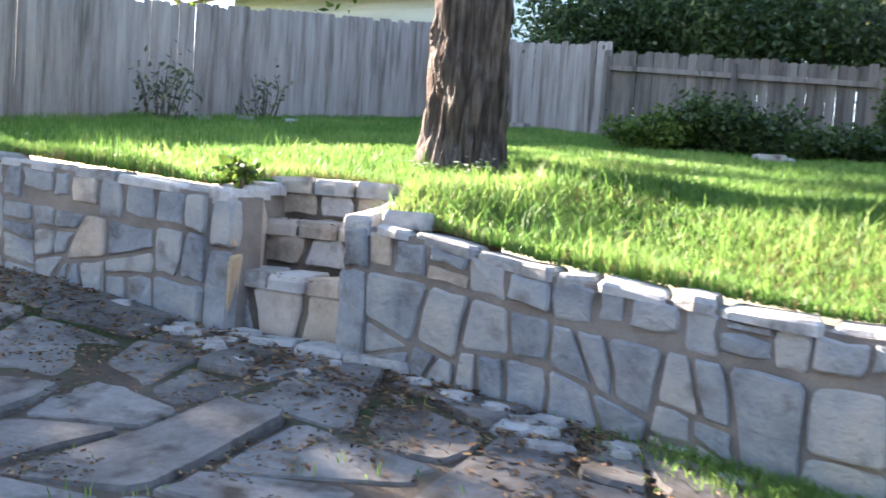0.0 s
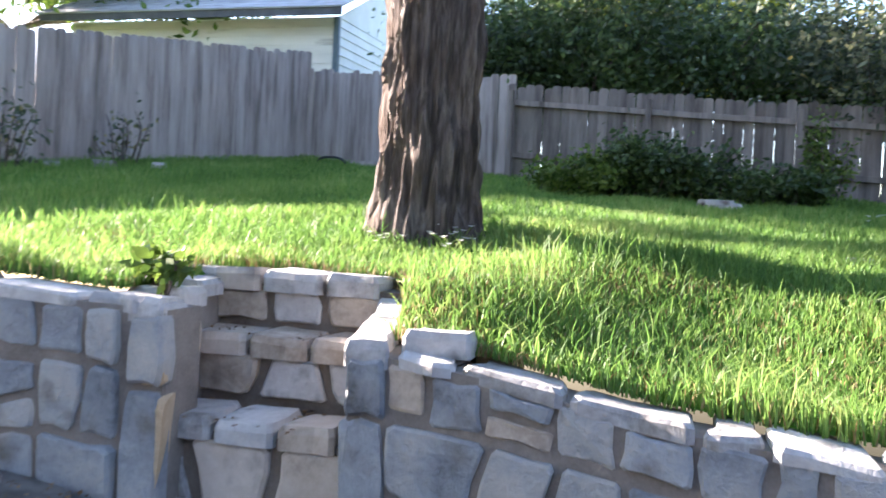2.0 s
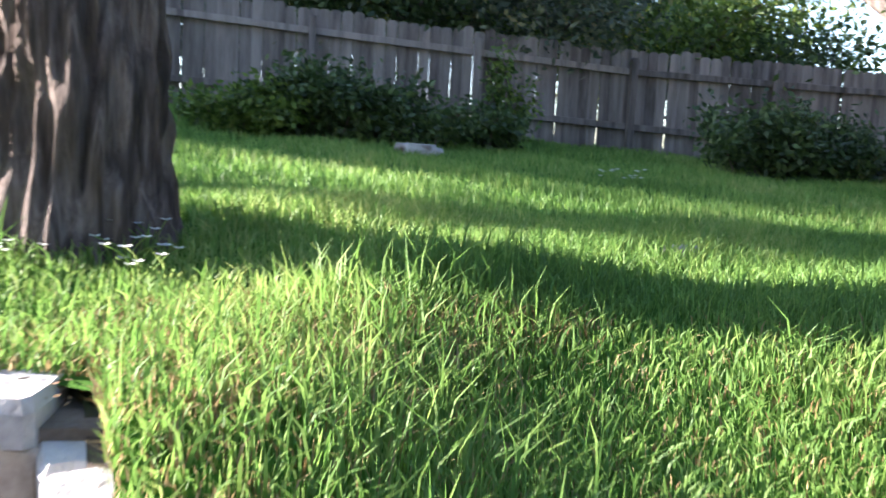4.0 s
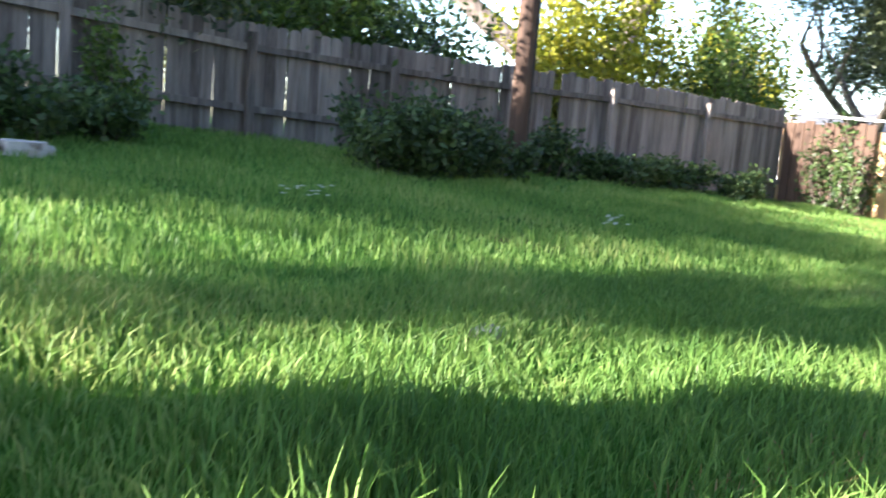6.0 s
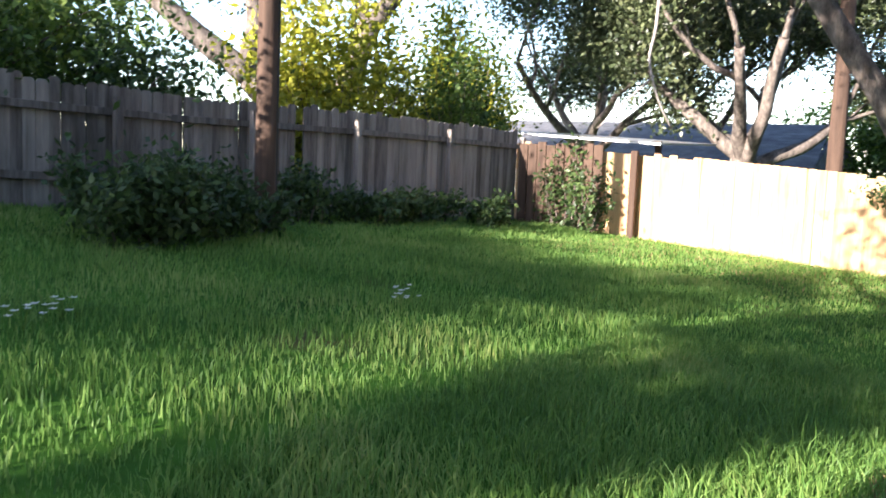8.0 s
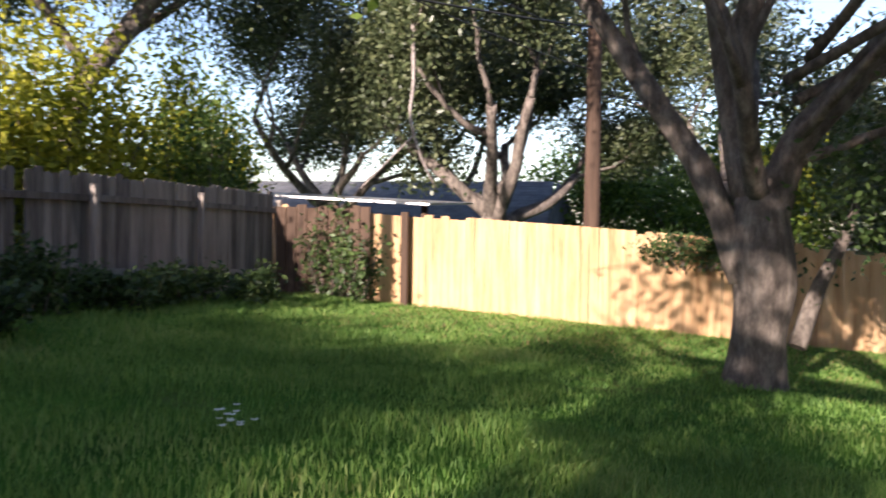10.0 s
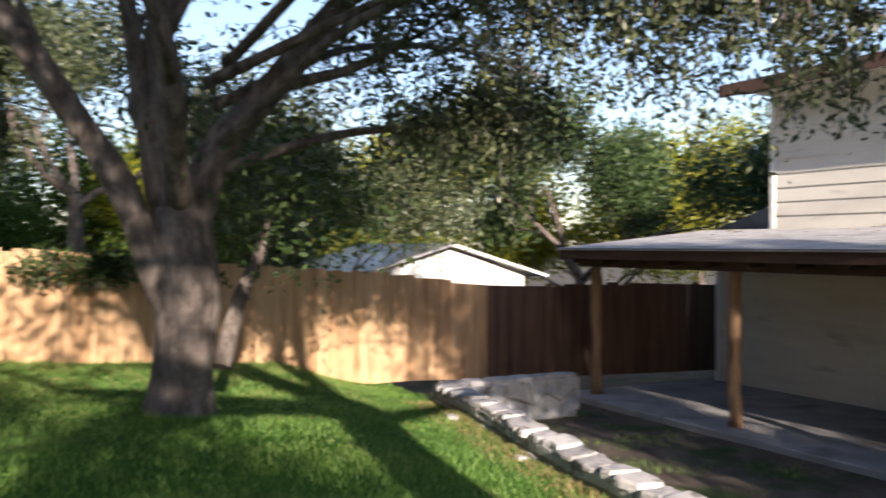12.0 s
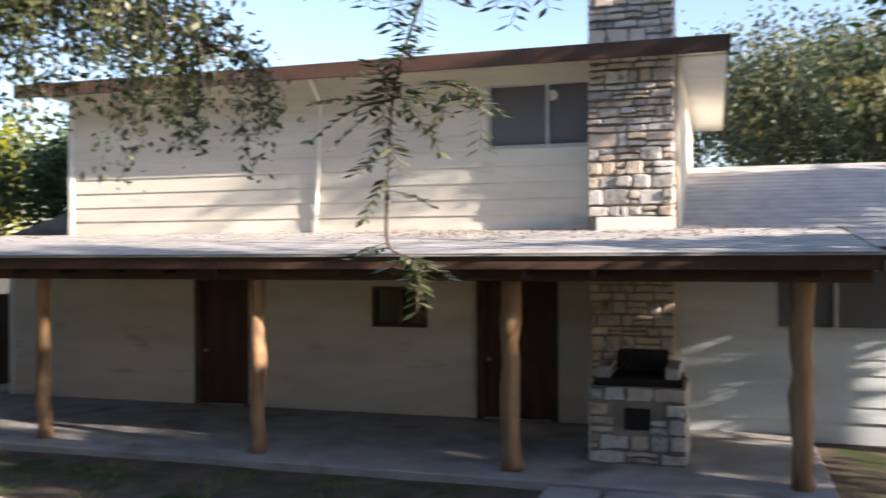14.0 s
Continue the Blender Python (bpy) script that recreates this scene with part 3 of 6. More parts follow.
bm = extrude_poly([(-2.6, 5.93, 0.3), (-2.2, 5.93, 0.3), (-2.2, 6.95, 0.3), (-2.95, 6.95, 0.3), (-2.8, 6.7, 0.3)], (0, 0, 0.7))
for v in bm.verts:
    if v.co.z > 0.6:
        v.co.z = high_z(v.co.x, v.co.y) - 0.03
part("earth_fill", bm, EARTH, steps, "dark earth packed behind the step wall")
# upright quoins on both sides of the opening
for zb, zt2, dx in ((0.16, 0.72, 0.0), (0.75, 1.05, 0.01)):
    part("quoin", stone_bm([(0, 0), (0.17, 0), (0.165, zt2 - zb), (0.01, zt2 - zb)], lambda u, v, d, zb=zb, dx=dx: Vector((STEP_L - 0.165 + u + dx, 5.69 - d, zb + v)), 0.045, rng, back=0.06), STONE, steps)
    part("quoin", stone_bm([(0, 0), (0.26, 0), (0.25, zt2 - zb), (0.0, zt2 - zb - 0.03)], lambda u, v, d, zb=zb: Vector((STEP_L + d - 0.02 - u * 0.26, 5.66 + u, zb + v)), 0.04, rng, back=0.06), STONE_WARM, steps)
part("quoin", stone_bm([(0.02, 0), (0.2, 0.04), (0.22, 0.42), (0.12, 0.56), (0.0, 0.5)], lambda u, v, d: Vector((STEP_L + d - 0.1 - u * 0.26, 5.95 + u, 0.52 + v)), 0.05, rng, back=0.06), STONE_TAN, steps)
for zb, zt2 in ((0.08, 0.7), (0.72, 0.96)):
    part("quoin", stone_bm([(0, 0), (0.17, 0.0), (0.16, zt2 - zb), (0.01, zt2 - zb)], lambda u, v, d, zb=zb: Vector((STEP_R - 0.0 + u, 5.68 - d, zb + v)), 0.05, rng, back=0.06), STONE, steps)
    part("quoin", stone_bm([(0, 0), (0.3, 0), (0.29, zt2 - zb), (0.0, zt2 - zb)], lambda u, v, d, zb=zb: Vector((STEP_R - d + 0.02 - u * 0.21, 5.66 + u, zb + v)), 0.03, rng, back=0.06), STONE, steps)
for i in range(4):
    t = i / 4
    part("cap_stone", stone_bm([(0, 0), (0.19, 0.01), (0.18, 0.25), (0.01, 0.24)], lambda u, v, d, t=t: Vector((STEP_R - 0.01 - 0.2 * t - v * 0.2 + u, 5.64 + t * 1.0 + v, 0.945 + 0.14 * t + v * 0.14 + d)), rng.uniform(0.04, 0.1), rng, rough=0.02), CAP_STONE, steps)
    part("cap_stone", stone_bm([(0, 0), (0.3, 0.01), (0.29, 0.25), (0.01, 0.24)], lambda u, v, d, t=t: Vector((STEP_L - 0.3 - 0.27 * t + u, 5.66 + t * 1.05 + v, 1.05 + 0.13 * t + d)), rng.uniform(0.05, 0.08), rng), CAP_STONE, steps)
part("cap_stone", stone_bm([(0, 0), (0.28, 0.03), (0.27, 0.2), (0.03, 0.19)], lambda u, v, d: Vector((STEP_R + 0.2 + u, 5.72 + v, 1.0 + d)), 0.07, rng), CAP_STONE, steps)

# ---------------------------------------------------------------- flagstones
patio = thing("patio", (-2.5, 4, 0), "worn grey flagstone patio with weeds and litter in the joints", "patio", kind="structure")
flags = []
split([(0, 0), (8.6, 0), (8.6, 4.3), (0, 4.3)], rng, 0.05, 0.3, 1.1, flags, 1.5, 0.4)
for poly in flags:
    part("flagstone", stone_bm(poly, lambda u, v, d: Vector((-7 + u, 1.3 + v, low_z(-7 + u, 1.3 + v) - 0.022 + d)), rng.uniform(0.03, 0.06), rng, back=0.05, rough=0.045), FLAG, patio)
for i in range(34):
    x = rng.uniform(-4.2, 0.4)
    y = wall_y(x) - rng.uniform(0.1, 0.5)
    s = rng.uniform(0.05, 0.13)
    poly = [(s * math.cos(a) * rng.uniform(0.7, 1.3), s * 0.7 * math.sin(a) * rng.uniform(0.7, 1.3)) for a in [k * math.pi / 3 for k in range(6)]]
    part("pale_stone", stone_bm(poly, lambda u, v, d, x=x, y=y: Vector((x + u, y + v, low_z(x, y) + d)), rng.uniform(0.03, 0.055), rng), PALE_STONE, patio)

# ---------------------------------------------------------------- fences
def picket_mesh(w, h, material, ear=0.03):
    bm = extrude_poly([(-w / 2, 0, 0), (w / 2, 0, 0), (w / 2, 0, h - ear), (w / 2 - ear, 0, h), (-w / 2 + ear, 0, h), (-w / 2, 0, h - ear)], (0, 0.019, 0))
    me = bpy.data.meshes.new("picket")
    bm.to_mesh(me)
    bm.free()
    me.materials.append(material)
    return me


def fence(name, line, top, material, label, seed, pitch=0.142, width=0.141, rails=(0.35, 1.05), posts=2.3, inner=1, gaps=(), base=high_z, ear=0.03, lean=0.6, loose=0.1):
    """A board fence along a line of points; inner: the side (+1 left of the line) on which rails and posts stand."""
    r = random.Random(seed)
    mid = Vector(line[len(line) // 2])
    fn = thing(name, (mid.x, mid.y, base(mid.x, mid.y)), label, "fence", kind="structure")
    heights = [1.2 + 0.05 * i for i in range(22)]
    meshes = {}
    for (ax, ay), (bx, by) in zip(line, line[1:]):
        ln = math.hypot(bx - ax, by - ay)
        ux, uy = (bx - ax) / ln, (by - ay) / ln
        nx, ny = -uy * inner, ux * inner
        yaw = math.degrees(math.atan2(uy, ux))
        s = 0.0
        while s < ln:
            x, y = ax + ux * s, ay + uy * s
            if not any(a < x < b for a, b in gaps):
                zb = base(x, y) - 0.02
                h = top(x, y) - zb + r.uniform(-0.025, 0.02)
                key = round(h / 0.05)
                if key not in meshes:
                    meshes[key] = picket_mesh(width, key * 0.05, material, ear)
                p = new("picket", meshes[key])
                hang(p, fn)
                p.matrix_basis = pose(x + nx * r.uniform(-0.006, 0.002), y + ny * r.uniform(-0.006, 0.002), zb, 0, r.uniform(-lean, lean), yaw)
            s += pitch + r.uniform(-0.002, 0.003) + (r.uniform(0.006, 0.016) if r.random() < loose else 0)
        for d, rl in enumerate(rails):
            bm = bmesh.new()
            n = max(1, int(ln / 2.2))
            for k in range(n):
                p, q = s and ln * k / n, ln * (k + 1) / n
                ends = []
                for t in (p, q):
                    x, y = ax + ux * t, ay + uy * t
                    zz = top(x, y) - 0.3 if rl is rails[-1] else base(x, y) + rl
                    ends.append(Vector((x + nx * 0.035, y + ny * 0.035, zz)))
                d2 = ends[1] - ends[0]
                turn = Matrix.Translation(ends[0]) @ Vector((1, 0, 0)).rotation_difference(d2.normalized()).to_matrix().to_4x4()
                add_box(bm, (0, -0.02, -0.043), (d2.length - 0.004, 0.02, 0.043), 0.004, turn)
            part("rail", bm, material, fn)
        n = max(1, round(ln / posts))
        for k in range(n + 1 if posts < 10 else 0):
            t = ln * k / n
            x, y = ax + ux * t + nx * 0.1, ay + uy * t + ny * 0.1
            part("post", box((x - 0.045, y - 0.045, base(x, y) - 0.1), (x + 0.045, y + 0.045, top(x, y) - 0.12), 0.006), material, fn)
    return fn


def n_top(x, y):
    return between(x, ((-4.4, 3.74), (-1, 3.52), (1.5, 3.36), (5, 3.28), (9, 3.27), (12.6, 3.2)))


def e_top(x, y):
    return between(y, ((-8, 1.85), (1.6, 1.97), (4.2, 2.27), (6, 2.38), (7.9, 2.55), (10.9, 2.76), (12.9, 2.85), (15.4, 3.0)))


def w_top(x, y):
    return high_z(x, y) + 1.92


def nw_top(x, y):
    return high_z(x, y) + 1.6


def side_z(x, y):
    a = smooth((y - 2.2) / 2.6)
    return high_z(x, y) * a + (1 - a) * between(y, ((-6, 0.05), (1.6, 0.35), (4.8, 0.6)))


fence("west_fence", [(-12.2, 8.0), (-10.86, 12.33), (-8.4, 17.2)], w_top, FENCE_GREY, "tall weathered grey board fence behind the lawn", 5, rails=(), posts=30, inner=-1, lean=0.3, loose=0.0, pitch=0.139)
fence("northwest_fence", [(-8.35, 17.2), (-4.4, 16.35)], nw_top, FENCE_GREY, "lower weathered grey board fence panel with a gate", 6, rails=(), posts=30, inner=-1)
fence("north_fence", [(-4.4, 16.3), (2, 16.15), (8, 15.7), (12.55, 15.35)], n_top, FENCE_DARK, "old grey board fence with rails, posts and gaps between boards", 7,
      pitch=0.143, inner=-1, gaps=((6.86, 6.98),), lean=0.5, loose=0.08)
fence("east_fence", [(12.55, 15.3), (12.6, 8), (12.75, 1.7)], e_top, FENCE_TAN, "tan cedar board fence in full sun", 8, rails=(), posts=40, base=side_z, inner=-1, ear=0.01, pitch=0.141, lean=0.25)
# the cedar fence running on past the porch, shade painted into its boards
fence("side_fence", [(12.79, 1.6), (13.2, -7)], e_top, FENCE_SHADED, "board fence beside the house with its shade painted as dark brown", 9, rails=(), posts=40, base=side_z, inner=-1, ear=0.01, pitch=0.141, lean=0.25)
post = thing("fence_post", (12.4, 12.95, 1.2), "dark wooden fence post against the tan fence", "post")
part("shaft", box((12.36, 12.88, 1.1), (12.46, 13.0, 2.9), 0.008), POLE_WOOD, post)
corner_panel = thing("corner_panel", (12.4, 14.4, 1.3), "dark brown board panel at the fence corner", "fence panel")
for i in range(9):
    part("board", box((12.42, 13.55 + i * 0.19, 1.15), (12.45, 13.725 + i * 0.19, 2.98 + 0.03 * math.sin(i * 2.3)), 0.004), POLE_WOOD, corner_panel)


# ---------------------------------------------------------------- trees
def grow(r, segs, tips, p, d, ln, rad, lev, last, up=0.12, spread=0.75, shrink=0.72):
    pts = [p.copy()]
    dd = d.normalized()
    n = 4
    for i in range(n):
        dd = (dd + Vector((r.gauss(0, 0.16), r.gauss(0, 0.16), r.gauss(0, 0.12) + up * 0.3))).normalized()
        pts.append(pts[-1] + dd * ln / n)
    radii = [rad * (1 - 0.45 * i / n) for i in range(n + 1)]
    segs.append((pts, radii, lev))
    if lev >= last:
        tips.extend(pts[1:])
        return
    if lev >= last - 1:
        tips.extend(pts[2:])
    for k in range(r.choice((2, 3, 3))):
        at = r.uniform(0.45, 1.0) if k else 1.0
        i = min(n, int(at * n + 0.5))
        side = Vector((r.gauss(0, 1), r.gauss(0, 1), r.gauss(0, 0.55) + up))
        nd = (dd + side.normalized() * spread).normalized()
        grow(r, segs, tips, pts[i], nd, ln * shrink * r.uniform(0.8, 1.15), radii[i] * 0.68, lev + 1, last, up, spread, shrink)


def tree(name, place, trunk, limbs, leaf_mat, bark, label, seed, leaves=9000, size=0.07, cloud=0.3, last=3, slim=0.5, category="tree", droop=0.3, up=0.12, spread=0.75, group="", ridges=0.0, sides=18, floor=None, bent=(), roof=None, span=None):
    """trunk: points and radii; limbs: (start, direction, length, radius) of the main limbs; bent: (points, radius, end radius) of limbs with a known course."""
    r = random.Random(seed)
    rs = np.random.RandomState(seed)
    tr = thing(name, place, label, category, group)
    bm = bmesh.new()
    line = smooth_line([p for p, _ in trunk], 16 if ridges else 5)
    rad = [x.x for x in smooth_line([Vector((q, 0, 0)) for _, q in trunk], 16 if ridges else 5)]
    add_tube(bm, line, rad, sides, 0.1, r, ridges)
    part("trunk", bm, bark, tr)
    segs, tips = [], []
    for start, d, ln, rd in limbs:
        grow(r, segs, tips, Vector(start), Vector(d), ln, rd, 1, last, up, spread)
    for pts, ra, rb in bent:
        course = smooth_line(pts, 5)
        lb = bmesh.new()
        add_tube(lb, course, [ra + (rb - ra) * k / (len(course) - 1) for k in range(len(course))], 14, 0.16)
        part("limb", lb, bark, tr)
        d = (course[-1] - course[-3]).normalized()
        for k in range(3):
            sd = Vector((r.gauss(0, 1), r.gauss(0, 1), r.gauss(0.2, 0.5))).normalized()
            grow(r, segs, tips, course[-1 - k * 2], (d + sd * 0.7).normalized(), 1.9, rb * 0.75, 2, last, up, spread)
        grow(r, segs, tips, course[len(course) // 2], (d + Vector((r.gauss(0, 1), r.gauss(0, 1), 0.3))).normalized(), 1.5, rb * 0.6, 2, last, up, spread)
    bm = bmesh.new()
    for pts, radii, lev in segs:
        if lev == 1:
            lb = bmesh.new()
            add_tube(lb, smooth_line(pts, 3), [radii[0] + (radii[-1] - radii[0]) * i / (3 * (len(pts) - 1)) for i in range(3 * (len(pts) - 1) + 1)], 10, 0.12)
            part("limb", lb, bark, tr)
        else:
            add_tube(bm, pts, radii, 5 if lev == 2 else 4, 0.0)
    if segs:
        tagged(part("twig_cluster", bm, bark, tr), kind="stuff")
    t = np.array([list(p) for p in tips])
    c = t[rs.randint(0, len(t), leaves)] + rs.normal(0, cloud, (leaves, 3)) * np.array([1, 1, 0.75])
    if floor is not None:
        c = c[c[:, 2] > floor]
    # roof and span trim the leaves to shape the shade thrown on the yard
    if roof is not None:
        c = c[c[:, 2] < roof + 0.4 * np.sin(c[:, 1] * 2.1)]
    if span is not None:
        edge = 0.35 * np.sin(c[:, 2] * 1.7) + 0.25 * np.sin(c[:, 0] * 2.3)
        c = c[(c[:, 1] > span[0] + edge) & (c[:, 1] < span[1] + edge)]
    crown = quads_object("crown", leaf_quads(rs, c, size, slim, droop), leaf_mat)
    tagged(hang(crown, tr), kind="stuff")
    return tr


def shrub(name, place, spread_xyz, label, seed, mat, n=3000, size=0.08, category="shrub", group="", stems=10):
    r, rs = random.Random(seed), np.random.RandomState(seed)
    sb = thing(name, place, label, category, group)
    bm = bmesh.new()
    ends = []
    for i in range(stems):
        a, q = r.uniform(0, 6.28), math.sqrt(r.random())
        end = Vector(place) + Vector((math.cos(a) * q * spread_xyz[0], math.sin(a) * q * spread_xyz[1], spread_xyz[2] * (1.15 - 0.6 * q * q) * r.uniform(0.7, 1.1)))
        foot = Vector(place) + Vector((math.cos(a) * q * spread_xyz[0] * 0.5, math.sin(a) * q * spread_xyz[1] * 0.5, -0.05))
        mid = (foot + end) / 2 + Vector((r.gauss(0, 0.05), r.gauss(0, 0.05), 0.1))
        line = smooth_line([foot, mid, end], 4)
        add_tube(bm, line, [0.014 - 0.001 * k for k in range(len(line))], 4)
        ends += line[2:]
    tagged(part("stem_cluster", bm, BARK, sb), kind="stuff")
    t = np.array([list(e) for e in ends])
    c = t[rs.randint(0, len(t), n)] + rs.normal(0, 1, (n, 3)) * np.array([spread_xyz[0] * 0.16, spread_xyz[1] * 0.16, spread_xyz[2] * 0.16])
    c[:, 2] = np.maximum(c[:, 2], place[2] + 0.02)
    tagged(hang(quads_object("foliage", leaf_quads(rs, c, size, 0.5, 0.2), mat), sb), kind="stuff")
    return sb


def V(*a):
    return Vector(a)


# the big rough-barked tree above the steps
z0 = high_z(-3.22, 8.32)
tree("pecan_tree", (-3.22, 8.32, z0), [(V(-3.22, 8.32, z0 - 0.15), 0.46), (V(-3.22, 8.32, z0 + 0.1), 0.385), (V(-3.22, 8.33, z0 + 0.5), 0.33), (V(-3.22, 8.34, z0 + 1.4), 0.31), (V(-3.22, 8.36, z0 + 2.6), 0.36), (V(-3.26, 8.4, z0 + 3.8), 0.33)],
     [(V(-3.26, 8.4, z0 + 3.5), V(1.0, -0.1, 0.45), 3.0, 0.17), (V(-3.26, 8.4, z0 + 3.6), V(0.5, 1.0, 0.8), 2.6, 0.18), (V(-3.25, 8.4, z0 + 3.4), V(0.1, 1.0, 0.6), 2.6, 0.16), (V(-3.25, 8.4, z0 + 3.4), V(0.3, -1.0, 0.4), 2.8, 0.15), (V(-3.26, 8.4, z0 + 3.6), V(0.35, 0.7, 0.2), 3.0, 0.16), (V(-3.26, 8.4, z0 + 3.7), V(0.1, 0.5, 0.9), 2.0, 0.2), (V(-3.26, 8.4, z0 + 3.6), V(0.9, 0.75, 0.7), 3.8, 0.15)],
     LEAF_GREEN, BARK, "large tree with dark deeply furrowed bark on the lawn", 11, leaves=52000, size=0.16, cloud=0.5, slim=0.4, ridges=0.42, sides=96, floor=3.8, up=0.02, span=(-10, 10.9))

# the live oak by the sunny fence
z0 = high_z(8.0, 7.85) - 0.02
tree("live_oak", (8, 7.85, z0), [(V(8, 7.82, z0 - 0.15), 0.4), (V(8, 7.82, z0 + 0.1), 0.32), (V(8, 7.8, z0 + 0.5), 0.275), (V(8, 7.76, z0 + 1.0), 0.3), (V(8, 7.8, z0 + 1.5), 0.31), (V(8, 7.84, z0 + 1.95), 0.25)],
     [(V(8.1, 7.9, z0 + 1.8), V(0.8, 0.3, 0.9), 2.8, 0.14), (V(7.9, 7.85, z0 + 1.9), V(-0.9, 0.1, 1.0), 2.6, 0.12)],
     LEAF_OAK, OAK_BARK, "forked live oak with grey bark beside the cedar fence", 23, leaves=64000, size=0.1, cloud=0.38, last=4, spread=0.8, floor=3.35, sides=24,
     bent=(([V(8, 7.72, z0 + 1.7), V(8, 7.5, 3.55), V(8, 7.0, 4.15), V(8, 6.4, 4.9), V(7.9, 5.8, 5.7)], 0.18, 0.12),
           ([V(8, 7.95, z0 + 1.1), V(8, 8.35, 3.2), V(8, 8.9, 4.05), V(8, 9.3, 4.65), V(8, 9.9, 5.5)], 0.16, 0.09),
           ([V(8, 7.85, z0 + 1.7), V(8, 8.02, 3.7), V(8, 8.05, 4.4), V(8, 7.92, 5.1), V(8, 7.8, 6.1)], 0.18, 0.1),
           ([V(8, 8.0, z0 + 1.9), V(7.95, 8.2, 4.1), V(7.9, 8.3, 4.8), V(7.8, 8.5, 5.7)], 0.11, 0.06)))
# stump-like side stems at the oak's foot
stem = thing("oak_sucker", (8.25, 7.1, 1.1), "slanting young oak stem beside the live oak", "sapling")
bm = bmesh.new()
add_tube(bm, smooth_line([V(8.1, 7.42, 1.5), V(8.3, 7.2, 2.1), V(8.4, 6.95, 2.6), V(8.6, 6.8, 3.0)], 4), [0.1 - 0.005 * i for i in range(13)], 8, 0.1)
part("stem", bm, OAK_BARK, stem)
rs = np.random.RandomState(4)
tagged(hang(quads_object("foliage", leaf_quads(rs, np.array([8.5, 6.6, 3.2]) + rs.normal(0, 1, (2600, 3)) * np.array([0.6, 0.6, 0.4]), 0.09), LEAF_DARK), stem), kind="stuff")

# trees beyond the fences
def backyard_tree(name, x, y, zb, h, r0, mat, bark, label, seed, leaves=9000, size=0.12, cloud=0.5, lean=(0, 0), crown=1.0, last=3, forks=4, fork_at=0.42, group="", up=0.15, floor=None, roof=None, span=None):
    rr = random.Random(seed + 100)
    top = V(x + lean[0], y + lean[1], zb + h * fork_at)
    tr = [(V(x, y, zb - 0.2), r0 * 1.35), (V(x + lean[0] * 0.3, y + lean[1] * 0.3, zb + h * fork_at * 0.4), r0), (top, r0 * 0.8)]
    limbs = []
    for k in range(forks):
        a = 6.283 * (k + rr.uniform(-0.2, 0.2)) / forks
        limbs.append((top - V(0, 0, 0.1 * k), V(math.cos(a) * crown, math.sin(a) * crown, rr.uniform(0.5, 1.0)), h * 0.27 * rr.uniform(0.9, 1.2), r0 * 0.5))
    return tree(name, (x, y, zb), tr, limbs, mat, bark, label, seed, leaves=leaves, size=size, cloud=cloud, last=last, sides=10, group=group, up=up, floor=floor, roof=roof, span=span)


backyard_tree("live_oak", 18.2, 12.6, 0.8, 11.5, 0.36, LEAF_OAK, OAK_BARK, "spreading live oak beyond the cedar fence", 31, leaves=72000, size=0.13, cloud=0.42, last=4, crown=1.3, forks=6, fork_at=0.2, floor=3.9, up=0.3)
backyard_tree("live_oak", 19.6, 17.2, 0.8, 9.5, 0.26, LEAF_OAK, OAK_BARK, "live oak behind the neighbour's low roof", 30, leaves=52000, size=0.13, cloud=0.5, last=4, crown=1.2, forks=5, fork_at=0.25, floor=3.4)
tree("live_oak", (11.4, 19.6, 1.6), [(V(11.5, 19.5, 1.4), 0.4), (V(11.1, 19.85, 3.1), 0.34), (V(10.5, 20.45, 4.1), 0.3)], [(V(10.6, 20.4, 4.1), V(0.3, 0.8, 1.0), 2.6, 0.13)],
     LEAF_OAK, OAK_BARK, "leaning live oak with pale limbs behind the old board fence", 32, leaves=36000, size=0.13, cloud=0.7, last=4, floor=4.9,
     bent=(([V(10.5, 20.4, 4.1), V(9.7, 21.2, 4.9), V(8.6, 22.2, 6.2), V(7.6, 23.0, 7.6)], 0.27, 0.14),
           ([V(10.4, 20.5, 4.2), V(10.5, 20.35, 5.4), V(10.25, 20.5, 6.6), V(10.5, 20.2, 8.2)], 0.2, 0.12)))
tree("live_oak", (11.8, 19.8, 1.5), [(V(11.8, 19.8, 1.3), 0.34), (V(12.1, 19.5, 3.4), 0.28), (V(12.5, 19.0, 5.4), 0.24)], [(V(12.5, 19.0, 5.4), V(-0.4, 0.6, 1.0), 2.8, 0.12)],
     LEAF_OAK, OAK_BARK, "leaning live oak with bare limbs above the yellow shrub", 33, leaves=52000, size=0.13, cloud=0.75, last=4, floor=4.4,
     bent=(([V(12.5, 19.0, 5.3), V(13.0, 18.4, 6.4), V(13.7, 17.6, 7.8), V(14.2, 17.0, 9.2)], 0.21, 0.12),
           ([V(12.5, 19.0, 5.2), V(13.4, 18.8, 6.2), V(14.6, 18.6, 7.0), V(16.0, 18.4, 8.0)], 0.13, 0.07)))
backyard_tree("broadleaf_tree", 21.5, 7.5, 0.5, 8.0, 0.2, LEAF_OAK, OAK_BARK, "dense dark broadleaf tree beyond the cedar fence", 34, leaves=22000, size=0.13, cloud=0.4, last=4, crown=1.1)
backyard_tree("broadleaf_tree", 17.2, 3.6, 0.4, 6.2, 0.16, LEAF_OAK, BARK, "dark green tree over the cedar fence", 35, leaves=30000, size=0.12, cloud=0.38, last=4, crown=1.3, fork_at=0.2)
